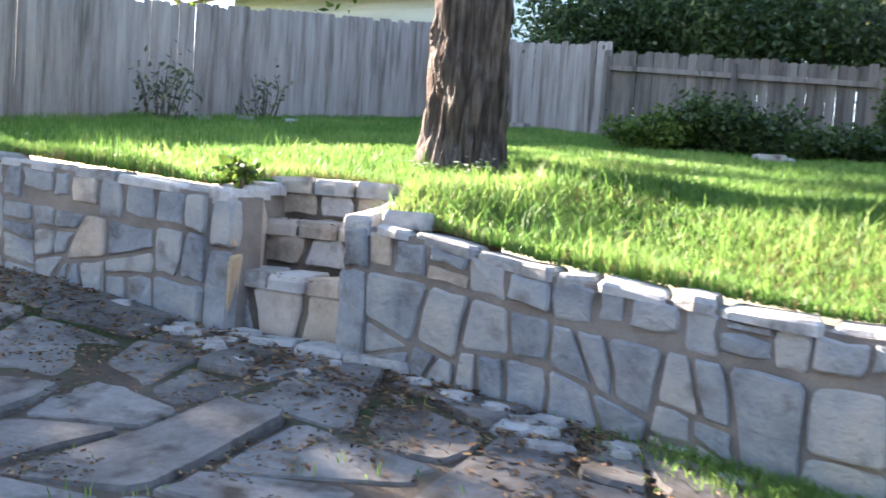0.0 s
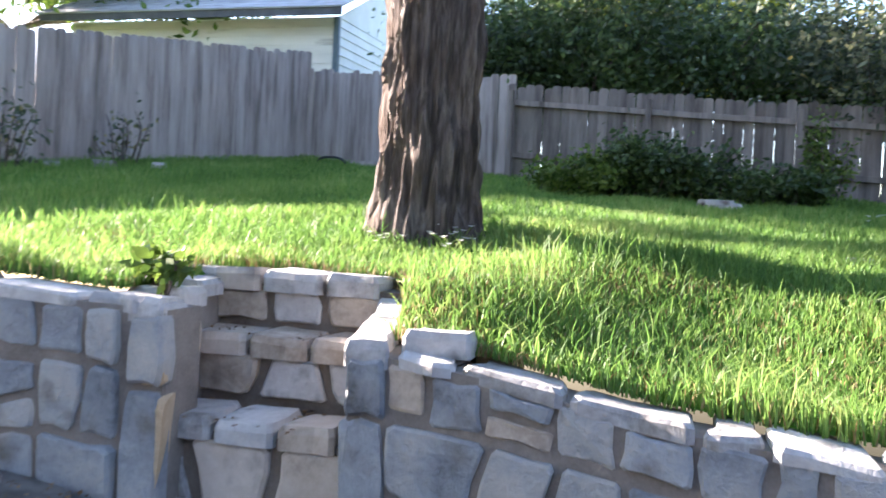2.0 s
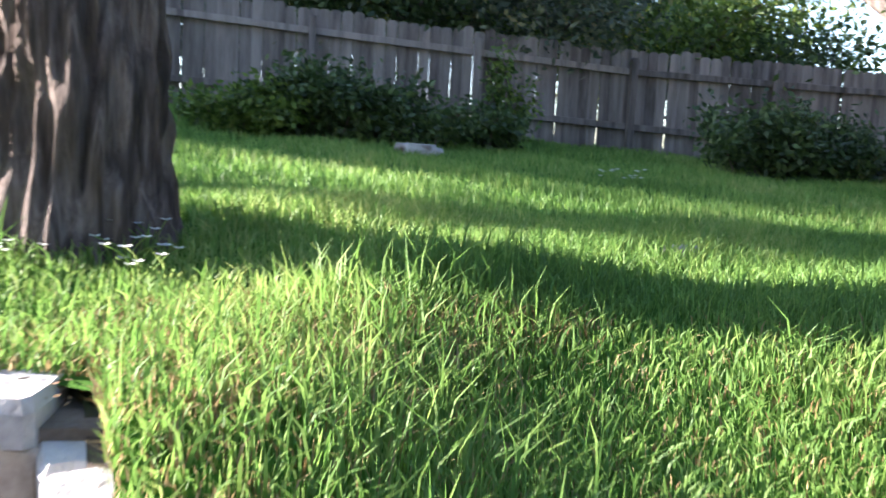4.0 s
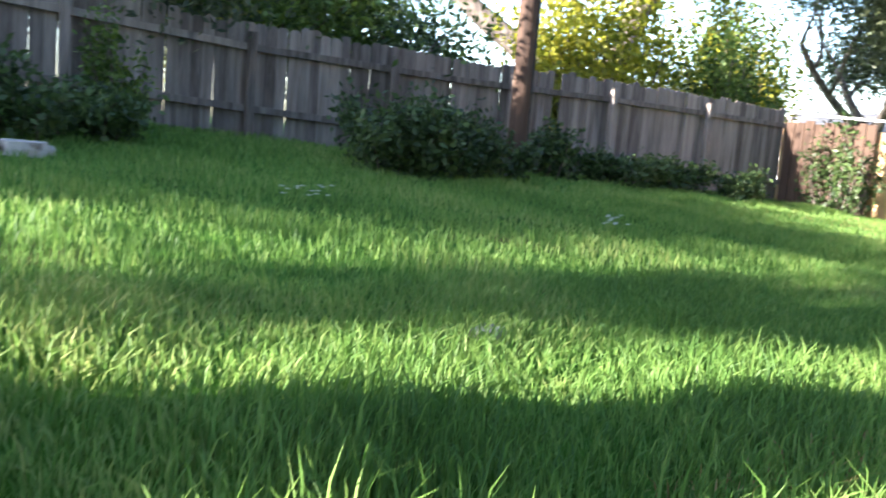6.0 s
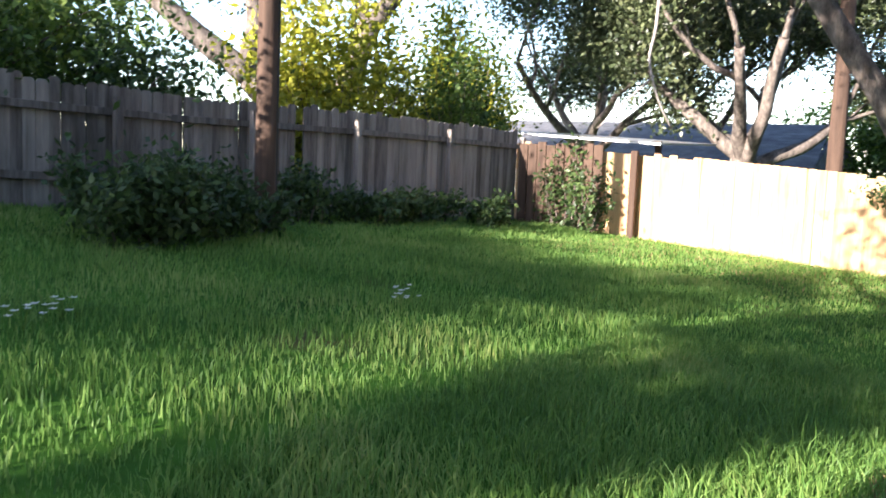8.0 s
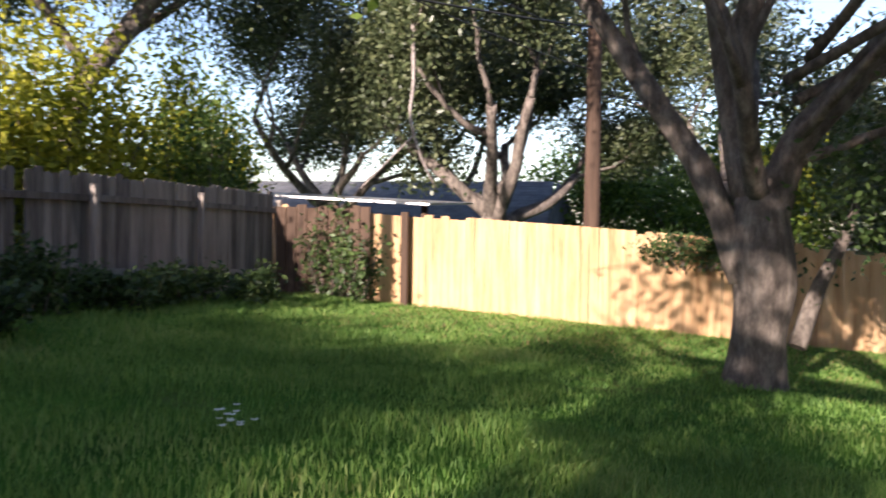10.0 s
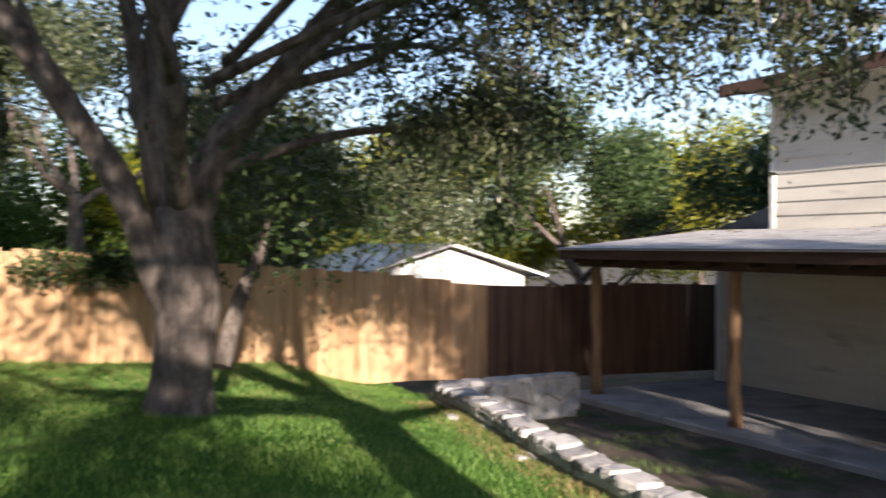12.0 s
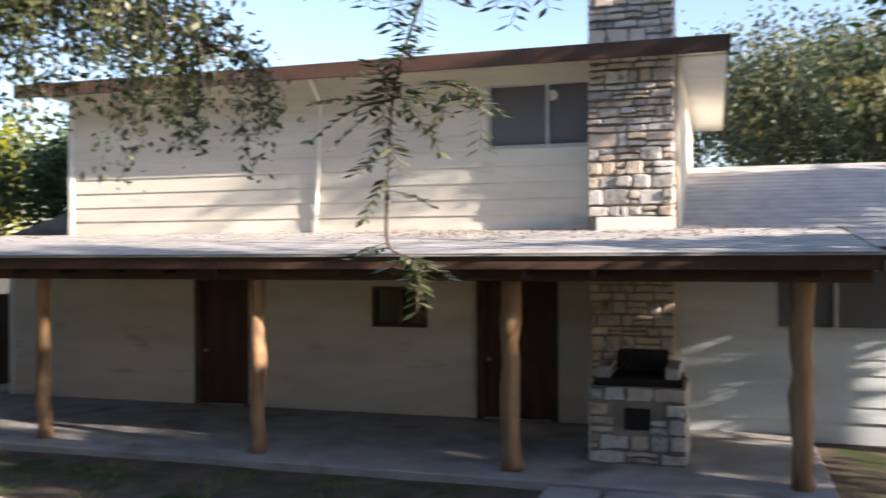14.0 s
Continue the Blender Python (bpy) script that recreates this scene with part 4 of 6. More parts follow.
backyard_tree("broadleaf_tree", 19.0, -4.9, 0.0, 9.6, 0.16, LEAF_DARK, BARK, "green broadleaf tree beside the house", 36, leaves=42000, size=0.14, cloud=0.42, last=4, crown=0.9, fork_at=0.2)
backyard_tree("broadleaf_tree", 30, 1, 0.0, 9.0, 0.2, LEAF_YELLOW, BARK, "sunlit yellow-green tree in the distance", 37, leaves=18000, size=0.2, cloud=0.55, last=4, crown=1.2, fork_at=0.15)
backyard_tree("broadleaf_tree", 32, -9, 0.0, 11.5, 0.2, LEAF_YELLOW, BARK, "sunlit yellow-green tree in the distance", 38, leaves=24000, size=0.22, cloud=0.55, last=4, crown=1.1, fork_at=0.15)
backyard_tree("broadleaf_tree", 33, 12, 0.0, 9.0, 0.2, LEAF_GREEN, BARK, "sunlit green tree in the distance", 39, leaves=16000, size=0.2, cloud=0.55, last=4, crown=1.3, fork_at=0.15)
backyard_tree("broadleaf_tree", 31, 7, 0.0, 8.5, 0.2, LEAF_GREEN, BARK, "sunlit green tree in the distance", 40, leaves=16000, size=0.2, cloud=0.55, last=4, crown=1.3, fork_at=0.15)
backyard_tree("broadleaf_tree", 24.5, -14.5, 0.0, 9.0, 0.2, LEAF_YELLOW, BARK, "sunlit yellow-green tree in the distance", 41, leaves=20000, size=0.2, cloud=0.75, crown=1.1, fork_at=0.25)
for k, (x, y, h, mt) in enumerate(((26.5, -4.0, 7.0, LEAF_YELLOW), (23.5, -9.0, 7.5, LEAF_YELLOW), (30, 4.0, 7.5, LEAF_GREEN), (27, -0.5, 6.0, LEAF_GREEN))):
    backyard_tree("broadleaf_tree", x, y, 0.0, h, 0.16, mt, BARK, "sunlit yellow-green tree in the distance" if mt is LEAF_YELLOW else "sunlit green tree in the distance", 42 + k, leaves=17000, size=0.18, cloud=0.5, crown=1.3, last=4, fork_at=0.12)
# thick growth over the old fence
for i, (x, y, h, mt, n) in enumerate(((-3.4, 18.6, 5.2, LEAF_DARK, 16000), (-1.2, 18.4, 4.6, LEAF_DARK, 11000), (0.9, 18.2, 4.6, LEAF_GREYGREEN, 9000), (3.0, 18.3, 4.4, LEAF_GREEN, 9000), (5.0, 18.0, 3.6, LEAF_DARK, 6000), (-4.0, 21.0, 7.0, LEAF_DARK, 20000), (-4.9, 19.0, 4.8, LEAF_DARK, 13000), (1.5, 21.0, 5.6, LEAF_GREEN, 13000), (-1.8, 21.4, 6.6, LEAF_YELLOW, 16000), (4.6, 22.0, 5.0, LEAF_YELLOW, 14000))):
    backyard_tree("broadleaf_tree", x, y, 1.7, h, 0.11, mt, BARK, "dense dark green tree overhanging the old board fence" if mt is LEAF_DARK else "lighter green tree behind the old board fence", 50 + i, leaves=n, size=0.12, cloud=0.45, crown=1.0, fork_at=0.3, group="trees behind the old fence")
shrub("yellow_shrub", (9.1, 16.8, 1.9), (2.4, 0.7, 3.0), "large yellow-green shrub behind the old fence", 61, LEAF_YELLOW, n=11000, size=0.14, stems=46)
shrub("yellow_shrub", (15.4, 18.4, 1.4), (2.0, 0.9, 4.0), "tall yellow-green shrub behind the fence corner", 63, LEAF_YELLOW, n=13000, size=0.14, stems=46)
shrub("green_shrub", (12.0, 16.5, 1.5), (1.9, 0.7, 2.8), "green shrub leaning over the fence corner", 62, LEAF_GREEN, n=9000, size=0.11, stems=34)
# trees behind the house
for i, (x, y, h) in enumerate(((-3.5, -15, 9.5), (-7.5, -14, 10), (-11, -15.5, 10), (-6, -19, 12), (-1.5, -20, 11))):
    backyard_tree("broadleaf_tree", x, y, 0, h, 0.18, LEAF_GREYGREEN, BARK, "grey-green tree with autumn tints behind the house", 70 + i, leaves=15000, size=0.17, cloud=0.6, crown=0.9, fork_at=0.3, group="trees behind the house")
# unseen trees added to the west, crowns trimmed to set the yard's shade
for i, (x, y, h, n, fl, rf, sp) in enumerate(((-18.0, 15.2, 10.0, 30000, 3.2, 10.5, (12.7, 40)), (-18.5, 18.6, 10.0, 30000, 3.2, 10.5, (12.7, 40)), (-19.5, 22.2, 11.0, 14000, 3.5, 11.5, (15, 40)),
                                            (-15.5, 4.8, 8.0, 10000, 2.0, 7.6, (-3, 8.4)), (-9.8, 4.0, 6.4, 9000, 2.2, 6.0, (0, 6.5)), (-10.2, 5.2, 10.5, 22000, 2.5, 9.8, (4.0, 6.5)), (-8.8, 2.0, 7.4, 12000, 2.2, 5.4, (-3, 6.2)), (-6.6, 1.2, 7.0, 7000, 2.6, 4.7, (-3, 5)), (-10.5, -1.0, 12.0, 40000, 1.6, 9.8, (-5, 0.0)))):
    backyard_tree("broadleaf_tree", x, y, 1.5 if y > 5 else 0.2, h, 0.2, LEAF_GREEN, BARK, "unseen broadleaf tree added to the west to shade the yard", 80 + i, leaves=n, size=0.22, cloud=0.55, group="trees to the west", floor=fl, roof=rf, span=sp)

# shrubs along the old fence
for i, (x, y, sx, sy, sz, mt, n) in enumerate(((-2.95, 13.9, 0.7, 0.5, 0.5, LEAF_GREEN, 2600), (-2.1, 13.9, 0.75, 0.55, 0.66, LEAF_DARK, 4200), (-1.2, 13.9, 0.7, 0.5, 0.55, LEAF_DARK, 3200), (-0.35, 14.4, 0.6, 0.5, 0.4, LEAF_DARK, 2400), (0.15, 15.4, 0.35, 0.25, 1.05, LEAF_GREEN, 900), (2.7, 14.0, 0.8, 0.6, 0.75, LEAF_DARK, 4600), (3.6, 14.2, 0.8, 0.55, 0.66, LEAF_DARK, 4200), (4.5, 14.4, 0.6, 0.45, 0.45, LEAF_DARK, 2200), (6.1, 15.0, 0.8, 0.4, 0.6, LEAF_DARK, 2200), (7.4, 14.9, 0.9, 0.4, 0.5, LEAF_DARK, 2200), (8.9, 14.8, 0.9, 0.4, 0.45, LEAF_DARK, 2000), (10.3, 14.6, 0.8, 0.4, 0.4, LEAF_DARK, 1600))):
    shrub("shrub", (x, y, high_z(x, y)), (sx, sy, sz), "low dark green shrub against the old board fence", 100 + i, mt, n=n, size=0.09, group="shrubs along the old fence")
shrub("vine", (12.22, 14.0, 1.25), (0.18, 0.75, 1.6), "dark green creeper on the fence corner", 121, LEAF_DARK, n=1500, size=0.1, stems=14)
shrub("vine", (12.4, 8.3, 2.1), (0.15, 0.9, 0.5), "green creeper hanging over the cedar fence", 122, LEAF_DARK, n=1300, size=0.09, stems=14)
shrub("seedling", (-10.2, 11.8, high_z(-10.2, 11.8)), (0.7, 0.4, 1.0), "thin-leaved green bush before the tall grey fence", 123, LEAF_GREYGREEN, n=240, size=0.11)
shrub("seedling", (-9.6, 13.6, high_z(-9.6, 13.6)), (0.6, 0.3, 0.8), "thin-leaved green bush before the tall grey fence", 124, LEAF_GREYGREEN, n=120, size=0.1)
shrub("weed", (-3.75, 5.95, 1.14), (0.26, 0.16, 0.12), "broad-leaved weed on the wall top", 125, LEAF_GREEN, n=120, size=0.1, category="weed", stems=6)

# ---------------------------------------------------------------- poles and wires
def utility_pole(x, y, h, r0, label):
    zb = high_z(x, y)
    pl = thing("utility_pole", (x, y, zb), label, "utility pole")
    bm = bmesh.new()
    add_tube(bm, [V(x, y, zb - 0.2 + h * i / 12) for i in range(13)], [r0 * (1 - 0.025 * i) for i in range(13)], 16, 0.04)
    part("shaft", bm, POLE_WOOD, pl)
    return pl


p1 = utility_pole(5.3, 14.85, 8.5, 0.13, "brown wooden utility pole before the old fence")
part("conduit", box((5.42, 14.79, 1.7), (5.455, 14.825, 9), 0.005), CABLE, p1, "dark cable conduit")
p2 = utility_pole(15.2, 10.15, 9.0, 0.16, "brown wooden utility pole beyond the cedar fence")


def wire(a, b, sag, label="thin black overhead wire", r=0.012):
    w = thing("overhead_wire", a, label, "wire", "overhead wires")
    a, b = Vector(a), Vector(b)
    pts = [a.lerp(b, i / 24) - V(0, 0, sag * 4 * (i / 24) * (1 - i / 24)) for i in range(25)]
    bm = bmesh.new()
    add_tube(bm, pts, [r] * 25, 5)
    part("strand", bm, CABLE, w)


wire((5.3, 14.85, 5.55), (15.2, 10.15, 6.4), 0.1, r=0.02)
wire((5.3, 14.85, 6.9), (15.2, 10.15, 5.6), 0.3)
wire((5.3, 14.85, 7.4), (15.2, 10.15, 6.2), 0.3)
wire((-14, 24, 7.6), (5.3, 14.85, 7.4), 0.4)
wire((15.2, 10.15, 5.2), (24, -6, 4.4), 0.4)

dead = thing("dead_branch", (14.6, 13.3, 6.2), "bare bleached branch hanging from the live oak", "branch")
bm = bmesh.new()
add_tube(bm, smooth_line([V(14.9, 13.6, 6.6), V(14.0, 13.3, 5.3), V(13.5, 13.2, 4.6), V(13.5, 13.0, 3.9), V(13.8, 12.8, 3.35)], 5), [0.035 - 0.001 * i for i in range(21)], 6, 0.1)
part("stem", bm, FENCE_GREY, dead)
bm = bmesh.new()
add_tube(bm, smooth_line([V(13.5, 13.1, 4.3), V(13.2, 13.4, 3.9), V(12.9, 13.9, 3.3)], 5), [0.022 - 0.001 * i for i in range(11)], 5, 0.1)
part("side_branch", bm, FENCE_GREY, dead)

# ---------------------------------------------------------------- neighbours
def shingle_roof(parent, slopes, mat, label=""):
    """A roof deck with courses of thin overlapping shingles; slopes: (eave a, eave b, ridge c, ridge d, courses)."""
    deck, courses = bmesh.new(), []
    for a, b, c, d, n in slopes:
        a, b, c, d = (Vector(p) for p in (a, b, c, d))
        nrm = (b - a).cross(d - a).normalized()
        if nrm.z < 0:
            nrm = -nrm
        def slab(bm, q, thick):
            vs = [bm.verts.new(p) for p in q] + [bm.verts.new(p - nrm * thick) for p in q]
            for f in ((0, 1, 2, 3), (7, 6, 5, 4), (0, 4, 5, 1), (1, 5, 6, 2), (2, 6, 7, 3), (3, 7, 4, 0)):
                bm.faces.new([vs[k] for k in f])
        slab(deck, [p - nrm * 0.012 for p in (a, b, c, d)], 0.016)
        for k in range(n):
            t0, t1 = k / n, min(1.0, (k + 1.15) / n)
            bm = bmesh.new()
            slab(bm, [a.lerp(d, t0) + nrm * 0.008, b.lerp(c, t0) + nrm * 0.008, b.lerp(c, t1) + nrm * 0.003, a.lerp(d, t1) + nrm * 0.003], 0.012)
            bmesh.ops.recalc_face_normals(bm, faces=bm.faces)
            courses.append(bm)
    bmesh.ops.recalc_face_normals(deck, faces=deck.faces)
    roof = part("roof", deck, mat, parent, label)
    for bm in courses:
        part("shingle_course", bm, mat, roof)
    return roof


def lap_boards(parent, x0, x1, y, z0, z1, step, mat, holes=(), out=1):
    """Lapped boards along x on the wall y, cut round the holes (x0, x1, z0, z1)."""
    k = 0
    while z0 + k * step < z1 - 0.02:
        lo, hi = z0 + k * step, min(z1, z0 + (k + 1) * step)
        spans = [(x0, x1)]
        for hx0, hx1, hz0, hz1 in holes:
            if hz0 < hi - 0.03 and hz1 > lo + 0.03:
                spans = [q for a, b in spans for q in ((a, min(b, hx0)), (max(a, hx1), b)) if q[1] - q[0] > 0.03]
        for a, b in spans:
            part("board", extrude_poly([(a, y, lo), (a, y + out * 0.032, lo), (a, y + out * 0.01, hi + 0.01), (a, y, hi + 0.01)], (b - a, 0, 0)), mat, parent)
        k += 1


nb = thing("neighbour_house", (-10.5, 21, 2.2), "white sided neighbouring house with a grey roof", "house")
part("wall", box((-16, 20.2, 1.5), (-9.2, 28, 5.8)), WHITE_PAINT, nb)
for k in range(20):
    part("board", extrude_poly([(-9.2, 20.2, 1.8 + k * 0.2), (-9.165, 20.2, 1.8 + k * 0.2), (-9.19, 20.2, 2.01 + k * 0.2), (-9.2, 20.2, 2.01 + k * 0.2)], (0, 7.8, 0)), WHITE_PAINT, nb)
lap_boards(nb, -16, -9.2, 20.2, 1.8, 5.75, 0.2, SIDING, out=-1)
part("corner_board", box((-9.26, 20.13, 1.5), (-9.14, 20.24, 5.79), 0.005), surface("grey_blue_trim", [(0.3, (0.07, 0.1, 0.12)), (0.7, (0.12, 0.16, 0.18))], rough=0.6, bump=0.1), nb, "dark grey-blue corner board")
part("fascia", box((-16.4, 19.55, 5.7), (-8.85, 19.62, 5.88)), ROOF_DARK, nb)
shingle_roof(nb, [((-16.5, 19.5, 5.87), (-8.8, 19.5, 5.87), (-8.8, 24.1, 7.9), (-16.5, 24.1, 7.9), 16)], SHINGLE)
part("gable", extrude_poly([(-9.2, 20.2, 5.79), (-9.2, 28, 5.79), (-9.2, 24.1, 7.6)], (0.03, 0, 0)), WHITE_PAINT, nb)
win = part("window", box((-13.9, 20.14, 4.5), (-12.9, 20.19, 5.3), 0.004), GLASS, nb)

nb2 = thing("neighbour_house", (26, 16, 0.5), "neighbouring house with a low dark grey roof", "house")
part("wall", box((24.5, 12.6, -0.5), (34, 24, 2.75)), WHITE_PAINT, nb2)
shingle_roof(nb2, [((24, 12.2, 2.75), (24, 24.5, 2.75), (28.5, 24.5, 4.2), (28.5, 12.6, 4.2), 14)], ROOF_DARK)
part("gable", extrude_poly([(24.4, 12.25, 2.7), (33, 12.25, 2.7), (28.5, 12.4, 4.15)], (0, 0.1, 0)), ROOF_DARK, nb2)

shed = thing("shed", (19, -0.1, 0.2), "neighbour's pale shed with a light metal gable roof", "shed")
part("wall", box((17.3, -2.0, -0.2), (22, 2.3, 1.95)), WHITE_PAINT, shed)
part("gable", extrude_poly([(17.28, -2.0, 1.94), (17.28, 2.3, 1.94), (17.28, 0.05, 2.6)], (0.05, 0, 0)), WHITE_PAINT, shed)
for s in (1, -1):
    part("roof_sheet", extrude_poly([(17.0, 0.05, 2.72), (17.0, 0.05 + s * 2.55, 1.98), (17.0, 0.05 + s * 2.55, 1.92), (17.0, 0.05, 2.66)], (5.4, 0, 0)), METAL if s > 0 else WHITE_PAINT, shed)
low_roof = thing("lean_to", (13.5, 13.6, 0.5), "neighbour's low pale metal lean-to roof behind the cedar fence", "lean-to")
part("roof_sheet", extrude_poly([(13.0, 12.7, 3.02), (13.0, 16.2, 3.18), (13.0, 16.2, 3.22), (13.0, 12.7, 3.06)], (3.4, 0, 0.1)), METAL, low_roof)
for py in (12.9, 16.0):
    part("post", box((13.4, py - 0.05, 0.8), (13.5, py + 0.05, 3.1)), POLE_WOOD, low_roof)

# ---------------------------------------------------------------- the house
FY = -2.99
house = thing("house", (4, -6, 0.1), "two-storey cream sided house with a brown trimmed porch", "house")
D1, D2, W1 = (7.2, 8.23, 0.1, 2.25), (2.06, 3.31, 0.1, 2.25), (4.09, 5.02, 1.46, 2.1)
W2, W3 = (0.6, 3.11, 4.19, 5.18), (-3.4, -0.96, 1.53, 2.4)


def wall_with_holes(x0, x1, y0, y1, z0, z1, holes):
    """A solid wall from x0 to x1, in blocks round the holes."""
    bm = bmesh.new()
    cuts = sorted({x0, x1, *[h[0] for h in holes], *[h[1] for h in holes]})
    for a, b in zip(cuts, cuts[1:]):
        mid = (a + b) / 2
        spans = [(z0, z1)]
        for h in holes:
            if h[0] < mid < h[1]:
                spans = [q for lo, hi in spans for q in ((lo, min(hi, h[2])), (max(lo, h[3]), hi)) if q[1] - q[0] > 0.01]
        for lo, hi in spans:
            add_box(bm, (a, y0, lo), (b, y1, hi))
    bmesh.ops.remove_doubles(bm, verts=bm.verts, dist=0.0005)
    return bm


part("wall", wall_with_holes(0.3, 12.02, FY - 0.16, FY, 0.0, 2.96, (D1, D2, W1)), SIDING, house, "cream painted lower wall under the porch")
part("wall", wall_with_holes(0.3, 10.7, FY - 0.16, FY, 2.97, 5.62, (W2,)), SIDING, house)
part("wall", wall_with_holes(-9.5, 0.29, FY - 0.16, FY, 0.0, 2.7, (W3,)), SIDING_BLUE, house, "pale blue sided wall of the low wing")
part("wall", box((11.86, -10.8, 0), (12.02, FY - 0.165, 2.96)), SIDING, house)
part("wall", box((10.54, -10.8, 2.97), (10.7, FY - 0.165, 5.62)), SIDING, house)
part("wall", box((0.3, -10.8, 2.97), (0.46, FY - 0.165, 5.62)), SIDING, house)
part("wall", box((0.31, -11, 0), (10.7, -10.82, 5.45)), SIDING, house)
part("wall", box((-9.5, -11, 0), (0.3, -10.82, 2.9)), SIDING_BLUE, house)
part("wall", box((10.71, -11, 0), (12.02, -10.82, 2.96)), SIDING, house)
part("wall", box((-9.5, -10.8, 0), (-9.34, FY - 0.165, 2.7)), SIDING_BLUE, house)
lap_boards(house, 0.3, 10.7, FY, 2.95, 5.5, 0.245, SIDING, (W2, (0.33, 1.59, 2.9, 7)))
lap_boards(house, 5.1, 12.02, FY, 0.14, 2.4, 0.245, SIDING, (D1,))
lap_boards(house, 3.36, 5.1, FY, 0.14, 2.4, 0.245, SIDING, ((W1[0], W1[1], W1[2], W1[3]),))
lap_boards(house, -9.5, 0.29, FY, 0.3, 2.45, 0.215, SIDING_BLUE, (W3,))
part("corner_board", box((10.66, FY - 0.02, 2.95), (10.76, FY + 0.045, 5.5), 0.006), WHITE_PAINT, house)
part("corner_board", box((11.96, FY - 0.02, 0.1), (12.06, FY + 0.045, 2.5), 0.006), WHITE_PAINT, house)

# upper roof
shingle_roof(house, [((-0.38, -2.18, 5.5), (11.2, -2.18, 5.5), (11.2, -6.9, 6.25), (-0.38, -6.9, 6.25), 18), ((11.2, -11.6, 5.5), (-0.38, -11.6, 5.5), (-0.38, -6.9, 6.25), (11.2, -6.9, 6.25), 18)], SHINGLE, "grey shingle roof")
part("fascia", box((-0.38, -2.2, 5.28), (11.2, -2.15, 5.5), 0.006), BROWN_TRIM, house, "dark brown fascia board")
for x in (-0.4, 11.17):
    part("rake_board", extrude_poly([(x, -2.15, 5.3), (x, -2.15, 5.5), (x, -6.9, 6.25), (x, -11.6, 5.5), (x, -11.6, 5.3), (x, -6.9, 6.02)], (0.045, 0, 0)), BROWN_TRIM, house)
part("soffit", extrude_poly([(-0.36, -2.2, 5.33), (11.16, -2.2, 5.33), (11.16, FY - 0.02, 5.45), (-0.36, FY - 0.02, 5.45)], (0, 0, 0.03)), SIDING, house)
part("soffit", extrude_poly([(-0.355, -3.0, 5.4), (0.29, -3.0, 5.4), (0.29, -11.4, 5.4), (-0.355, -11.4, 5.4)], (0, 0, 0.03)), WHITE_PAINT, house, "white soffit under the gable overhang")
part("soffit", extrude_poly([(10.71, -3.0, 5.4), (11.165, -3.0, 5.4), (11.165, -11.4, 5.4), (10.71, -11.4, 5.4)], (0, 0, 0.03)), WHITE_PAINT, house)
part("ridge_vent", box((-0.2, -7.05, 6.22), (11, -6.75, 6.33), 0.02), SHINGLE, house)
# roof of the low wing and of the east end
shingle_roof(house, [((-10, -2.35, 2.68), (0.29, -2.35, 2.68), (0.29, -7.6, 4.22), (-10, -7.6, 4.22), 18), ((0.29, -11.6, 3.0), (-10, -11.6, 3.0), (-10, -7.6, 4.22), (0.29, -7.6, 4.22), 14)], SHINGLE, "pale grey shingle roof of the low wing")
part("roof", extrude_poly([(10.72, -3.4, 2.99), (10.72, -3.4, 3.52), (12.5, -3.4, 2.99)], (0, -7.5, 0)), ROOF_DARK, house, "dark lean-to roof at the end of the house")
part("fascia", box((-10, -2.4, 2.5), (-1.75, -2.34, 2.68), 0.005), BROWN_TRIM, house)

# doors and windows
def house_window(x0, x1, z0, z1, mat, split, label):
    w = part("window", box((x0 + 0.03, FY - 0.09, z0 + 0.03), (x1 - 0.03, FY - 0.075, z1 - 0.03)), GLASS, house, label)
    for nm, a, b in (("frame", (x0, FY - 0.1, z0), (x1, FY + 0.02, z0 + 0.05)), ("frame", (x0, FY - 0.1, z1 - 0.05), (x1, FY + 0.02, z1)), ("frame", (x0, FY - 0.1, z0 + 0.05), (x0 + 0.045, FY + 0.02, z1 - 0.05)), ("frame", (x1 - 0.045, FY - 0.1, z0 + 0.05), (x1, FY + 0.02, z1 - 0.05)), ("mullion", (split - 0.025, FY - 0.072, z0 + 0.05), (split + 0.025, FY + 0.015, z1 - 0.05))):
        part(nm, box(a, b, 0.004), METAL if mat is SCREEN else BROWN_TRIM, w)
    if mat is SCREEN:
        part("screen", box((x0 + 0.045, FY - 0.045, z0 + 0.05), (x1 - 0.045, FY - 0.04, z1 - 0.05)), SCREEN, w, "grey insect screen")
    return w


